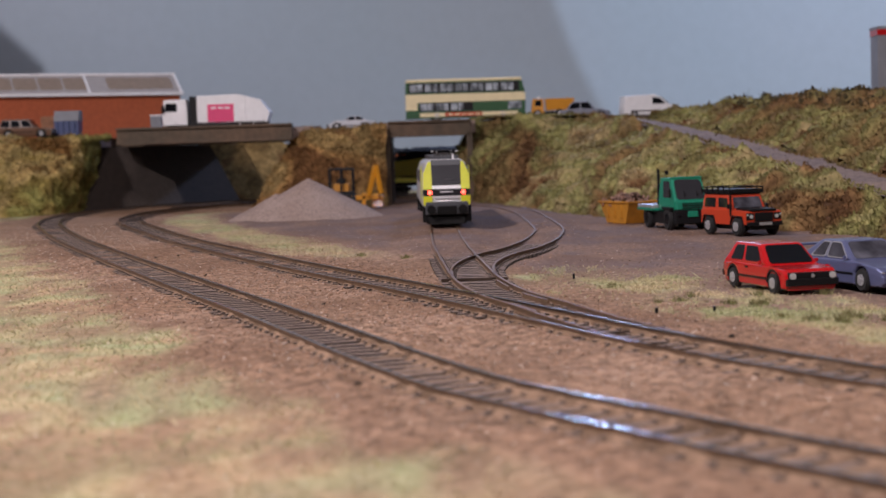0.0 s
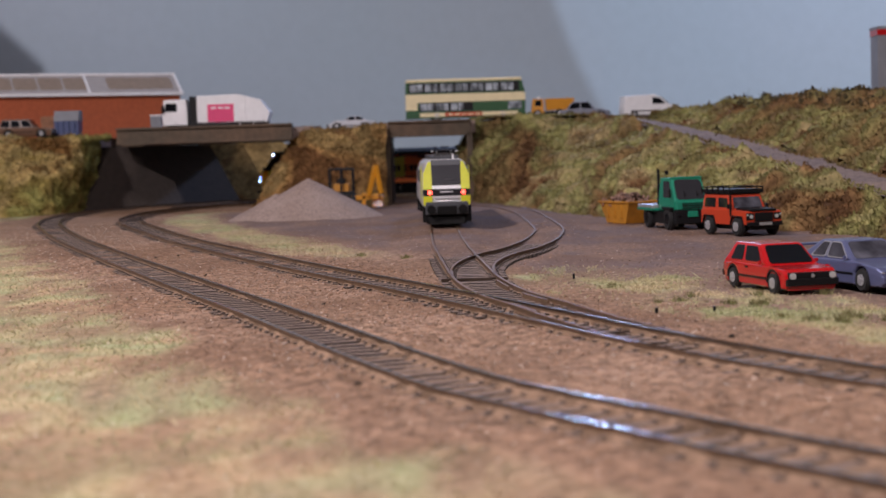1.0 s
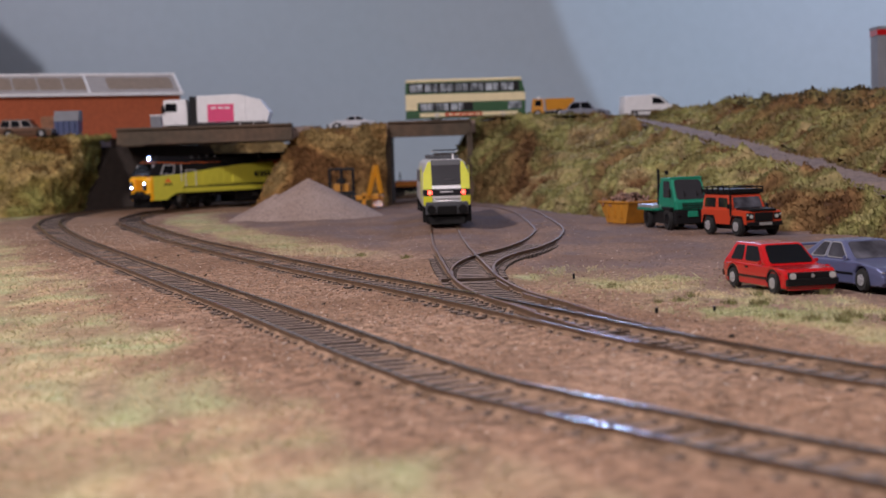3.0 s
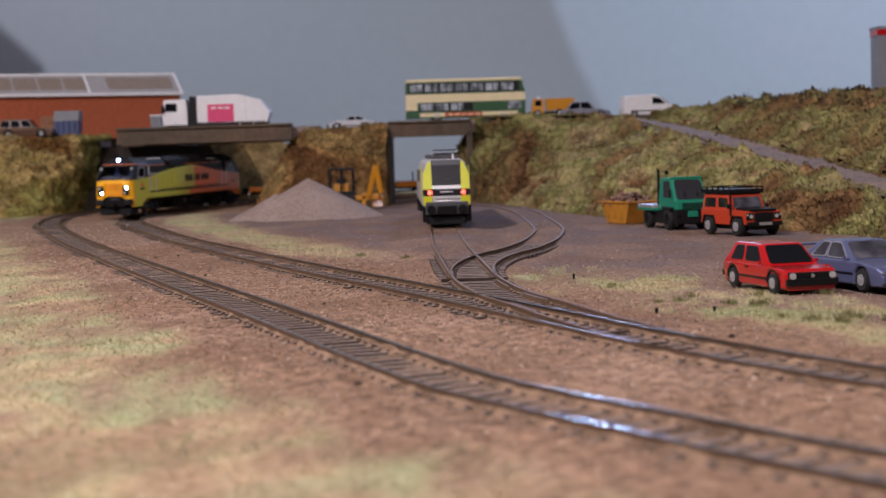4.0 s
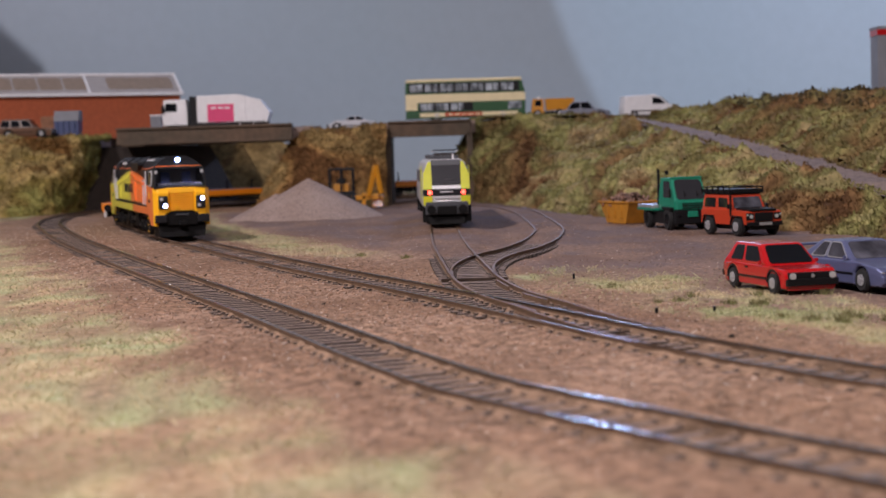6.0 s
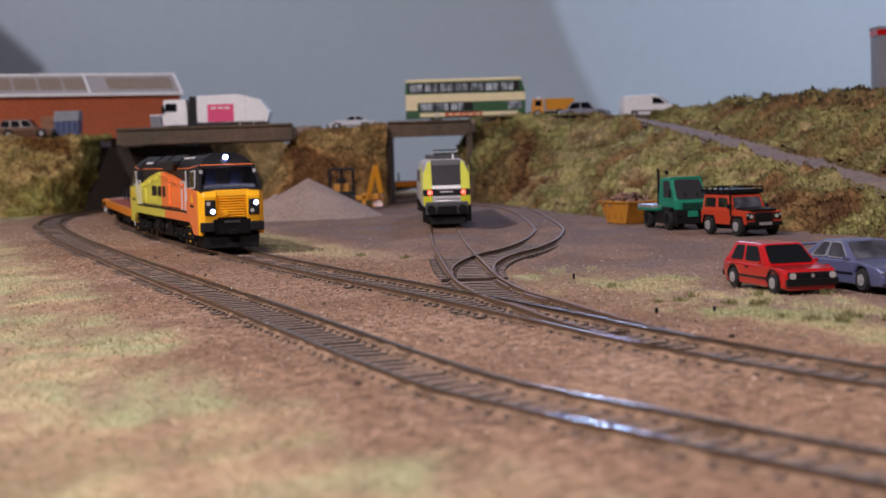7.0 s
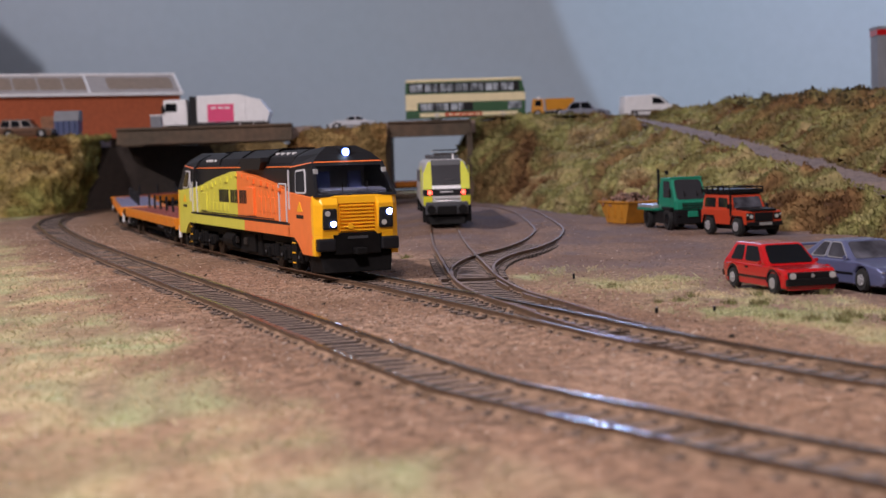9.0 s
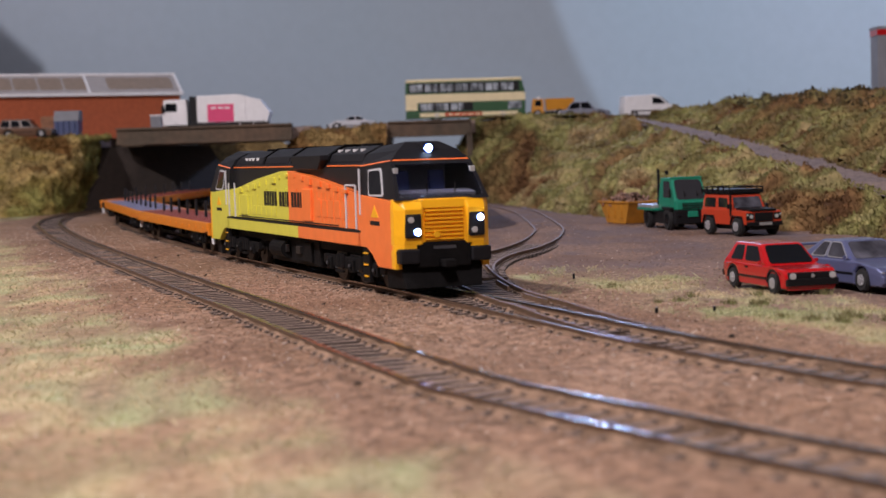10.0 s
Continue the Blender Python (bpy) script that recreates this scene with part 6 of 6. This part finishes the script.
    for x in (-6, -2, 3, 7):
        piece("insulator", disc(x, 116, 48, 0.8, 4.4, "z", 10), WHITE if x == -6 else MIDGREY, t)
    piece("equipment_tank", box(-14, 14, -34, 34, 3, 12, 0.8), MIDGREY, t)
    bogie(t, 84, (-24, 0, 24), 6.9)
    bogie(t, -84, (-24, 0, 24), 6.9)
    t.matrix_world = place(-0.2, 1143, 3.4, 181.7)
    t.scale = (0.89, 0.92, 0.92)
    return t


# ---- small things on the ground ----
def scatter():
    rnd = np.random.RandomState(12)

    def grains(name, count, draw, lo, hi, mat, label):
        vs, fs = [], []
        for _ in range(count):
            p = draw()
            if p is None:
                continue
            x, y = p
            s = rnd.uniform(lo, hi)
            z = ground_height(x, y) + s * 0.2
            k = len(vs)
            q = rnd.normal(0, 1, (5, 3))
            q = q / np.linalg.norm(q, axis=1)[:, None] * s * 0.75
            q[:, 2] *= 0.7
            vs += [(x + a, y + b, z + c) for a, b, c in q]
            fs += [(k, k + 1, k + 2), (k, k + 2, k + 3), (k, k + 3, k + 1), (k + 1, k + 2, k + 4), (k + 2, k + 3, k + 4), (k + 3, k + 1, k + 4)]
        me = bpy.data.meshes.new(name)
        me.from_pydata([tuple(np.array(v) * MM) for v in vs], [], fs)
        me.materials.append(mat)
        tagged(new(name, me), label, "ballast", kind="stuff")

    def beside(line, s0, s1, spread):
        def draw():
            p, u, r = line.frame_at(s0 + (s1 - s0) * rnd.rand())
            q = p + r * rnd.normal(0, spread)
            return q
        return draw

    n, m = OUTER.length, LOOP.length
    stone = material("ballast_grain", (0.31, 0.195, 0.128), 0.95, 0, 0.2, 1.0, 0.2, random_tone=0.6, spec=0.15)
    pale = material("pale_grit", (0.66, 0.57, 0.48), 0.9, 0, 0.2, 1.0, 0.1, random_tone=0.4, spec=0.2)
    grains("ballast_grains_outer", 30000, beside(OUTER, n - 1080, n - 60, 26), 0.22, 0.6, stone, "fine brown ballast grains round the outer track")
    grains("ballast_grains_inner", 30000, beside(LOOP, m - 980, m - 60, 28), 0.22, 0.6, stone, "fine brown ballast grains round the inner track")
    grains("pale_grit", 7000, beside(OUTER, n - 1380, n - 80, 75), 0.25, 0.65, pale, "pale grit scattered on the board")
    grains("yard_grit", 6000, lambda: (rnd.uniform(-120, 180), rnd.uniform(530, 1120)), 0.25, 0.7, stone, "loose grit in the yard")
    grains("pale_yard_grit", 1000, lambda: (rnd.uniform(-140, 200), rnd.uniform(470, 1120)), 0.2, 0.55, pale, "pale grit scattered over the yard")
    dark = material("dark_clod", (0.05, 0.04, 0.03), 0.95, 0, 0.3, 1.0, 0.3)
    grains("dark_crumbs", 2200, beside(OUTER, n - 1180, n - 220, 36), 0.25, 0.6, dark, "dark crumbs of soil beside the outer track")
    grains("dark_yard_crumbs", 800, lambda: (rnd.uniform(-60, 150), rnd.uniform(420, 760)), 0.25, 0.65, dark, "dark crumbs of soil round the turnout")
    grains("dark_clods", 40, beside(LOOP, m - 860, m - 80, 30), 0.8, 1.7, dark, "small dark clods beside the track")

    def blades(name, count, draw, lo, hi, mat, label, lean=0.7):
        vs, fs = [], []
        pts = np.array([draw() for _ in range(count)])
        turf, _ = cover(pts)
        keep = rnd.rand(count) < turf
        for x, y in pts[keep]:
            h = rnd.uniform(lo, hi)
            z = ground_height(x, y)
            a = rnd.uniform(0, 6.28)
            dx, dy = math.cos(a) * 0.11, math.sin(a) * 0.11
            tx, ty = rnd.normal(0, lean, 2) * h
            k = len(vs)
            vs += [(x - dx, y - dy, z - 0.1), (x + dx, y + dy, z - 0.1), (x + tx * 0.5 + dx * 0.7, y + ty * 0.5 + dy * 0.7, z + h * 0.65), (x + tx * 1.1, y + ty * 1.1, z + h)]
            fs += [(k, k + 1, k + 2), (k, k + 2, k + 3)]
        me = bpy.data.meshes.new(name)
        me.from_pydata([tuple(np.array(v) * MM) for v in vs], [], fs)
        me.materials.append(mat)
        tagged(new(name, me), label, "grass", kind="stuff")

    blades("grass_right", 120000, lambda: (rnd.uniform(35, 230), rnd.uniform(280, 690)), 0.4, 1.3, GRASS, "pale green static grass by the parked cars")
    blades("grass_strip", 30000, lambda: (rnd.uniform(-240, 0), rnd.uniform(750, 1450)), 0.5, 1.6, GRASS, "pale green static grass strip by the yard")
    blades("grass_left", 140000, lambda: (rnd.uniform(-330, 10), rnd.uniform(185, 1280)), 0.5, 1.5, GRASS, "pale green static grass along the board edge")
    weed = material("dry_weed", (0.16, 0.13, 0.06), 0.95, 0, 0.3, 1.0, 0.1, second=(0.20, 0.22, 0.08), coarse=6, random_tone=0.4)
    for k, (x, y, h, n) in enumerate(((97, 478, 3.0, 60), (116, 440, 3.4, 70), (84, 520, 2.2, 50), (62, 560, 2.4, 60), (105, 512, 2.2, 60), (126, 508, 2.6, 60), (70, 500, 1.8, 40), (140, 470, 3.0, 70), (-18, 762, 2.6, 70), (-42, 790, 2.4, 60), (104, 432, 2.4, 90), (111, 428, 2.8, 90), (118, 436, 2.2, 90), (125, 430, 2.6, 90), (97, 440, 2.0, 80), (131, 438, 2.6, 90), (92, 492, 2.2, 80), (101, 486, 2.6, 90), (78, 505, 2.0, 60))):
        b = bmesh.new()
        for _ in range(n):
            a, l = rnd.uniform(0, 6.28), h * rnd.uniform(0.4, 1.0)
            r0 = abs(rnd.normal(0, 1.6))
            px, py = r0 * math.cos(a), r0 * math.sin(a)
            lean = rnd.normal(0, 0.5, 2) * l
            q = [b.verts.new(c) for c in ((px - 0.14, py, -0.3), (px + 0.14, py, -0.3), (px + lean[0] * 0.6 + 0.1, py + lean[1] * 0.6, l * 0.6), (px + lean[0], py + lean[1], l))]
            b.faces.new(q[:3])
            b.faces.new((q[0], q[2], q[3]))
        tagged(part("weed_tuft", b, weed, None, at=(x, y, ground_height(x, y))), "small tuft of dry brown-green weed on the ground", "weed", "weeds by the track")
    for x, y in ((51.5, 608), (82, 466), (64.5, 467)):
        tagged(part("peg", box(-0.45, 0.45, -0.45, 0.45, -0.5, 1.7, 0.15), BLACK, None, at=(x, y, 0.2)), "small dark peg stuck in the ground", "peg")


scatter()
LOCO = freight_loco()
WAGONS = [flat_wagon(REDDECK, "amber flat wagon with a red deck and black stanchions")]
WAGONS += [flat_wagon(BLUEDECK, "amber flat wagon with a blue-grey deck and black stanchions")]
WAGONS += [copy_thing(WAGONS[0], Matrix()), copy_thing(WAGONS[0], Matrix())]
stabled_loco()


# ---- what moves ----
# how far the middle of the locomotive has come along the inner track, in mm
COME = ((0, 684), (0.5, 718), (1, 753), (1.5, 789), (2, 828), (2.5, 870), (3, 920), (3.5, 984), (4, 1062), (4.5, 1152), (5, 1260), (5.5, 1371), (6, 1466), (6.5, 1549), (7, 1622), (7.5, 1685), (8, 1738), (8.5, 1789), (9, 1839), (9.5, 1885), (10, 1930))


def come(t):
    ts, ss = [c[0] for c in COME], [c[1] for c in COME]
    k = min(len(ts) - 2, int(t / 0.5))
    g = lambda i: (ss[min(i + 1, len(ss) - 1)] - ss[max(i - 1, 0)]) / (ts[min(i + 1, len(ss) - 1)] - ts[max(i - 1, 0)])
    u = (t - ts[k]) / 0.5
    return (ss[k] * (1 - u) ** 2 * (1 + 2 * u) + ss[k + 1] * u * u * (3 - 2 * u)) + 0.5 * u * (1 - u) * ((1 - u) * g(k) - u * g(k + 1))


def on_track(s, half):
    """The pose of a vehicle whose two bogies ride on the inner track."""
    a, b = LOOP.at(s + half), LOOP.at(s - half)
    m, d = (a + b) / 2, a - b
    za, zb = rise(a[1]) + 3, rise(b[1]) + 3
    tilt = math.degrees(math.atan2(za - zb, np.hypot(*d)))
    return Matrix.Translation((m[0] * MM, m[1] * MM, (za + zb) / 2 * MM)) @ Euler((0, 0, math.atan2(d[1], d[0]) - math.pi / 2)).to_matrix().to_4x4() @ Matrix.Rotation(radians(tilt), 4, "X")


def motions():
    times = [k / 4 for k in range(41)]
    walk(LOCO, [(t, on_track(come(t), 84 * RAIL_SIZE)) for t in times])
    back = (139 + 4 + 130) * RAIL_SIZE
    for w in WAGONS:
        walk(w, [(t, on_track(come(t) - back, 92 * RAIL_SIZE)) for t in times])
        back += 264 * RAIL_SIZE
    # the bogies turn to follow the rails
    for body, half, bog in [(LOCO, 84 * RAIL_SIZE, [c for c in LOCO.children if c.name.startswith("bogie")])]:
        for b in bog:
            off = b.location.y / MM
            rows = []
            for t in times:
                m = on_track(come(t), half)
                p, u, r = LOOP.frame_at(come(t) + off)
                yaw = math.atan2(u[1], u[0]) - math.pi / 2 - m.to_euler().z
                yaw = (yaw + math.pi) % (2 * math.pi) - math.pi
                rows.append((t, Matrix.Translation((0, off * MM, 0)) @ Matrix.Rotation(yaw, 4, "Z")))
            walk(b, rows)

    # wheels roll without slipping
    spin = [k / 30 for k in range(301)]
    far = [come(t) - come(0) for t in spin]
    for body in [LOCO, *WAGONS]:
        for b in body.children:
            for w in b.children:
                if w.name.startswith("wheelset"):
                    o = w.location.copy()
                    walk(w, [(t, Matrix.Translation(o) @ Matrix.Rotation(-d * MM / o.z, 4, "X")) for t, d in zip(spin, far)])


motions()
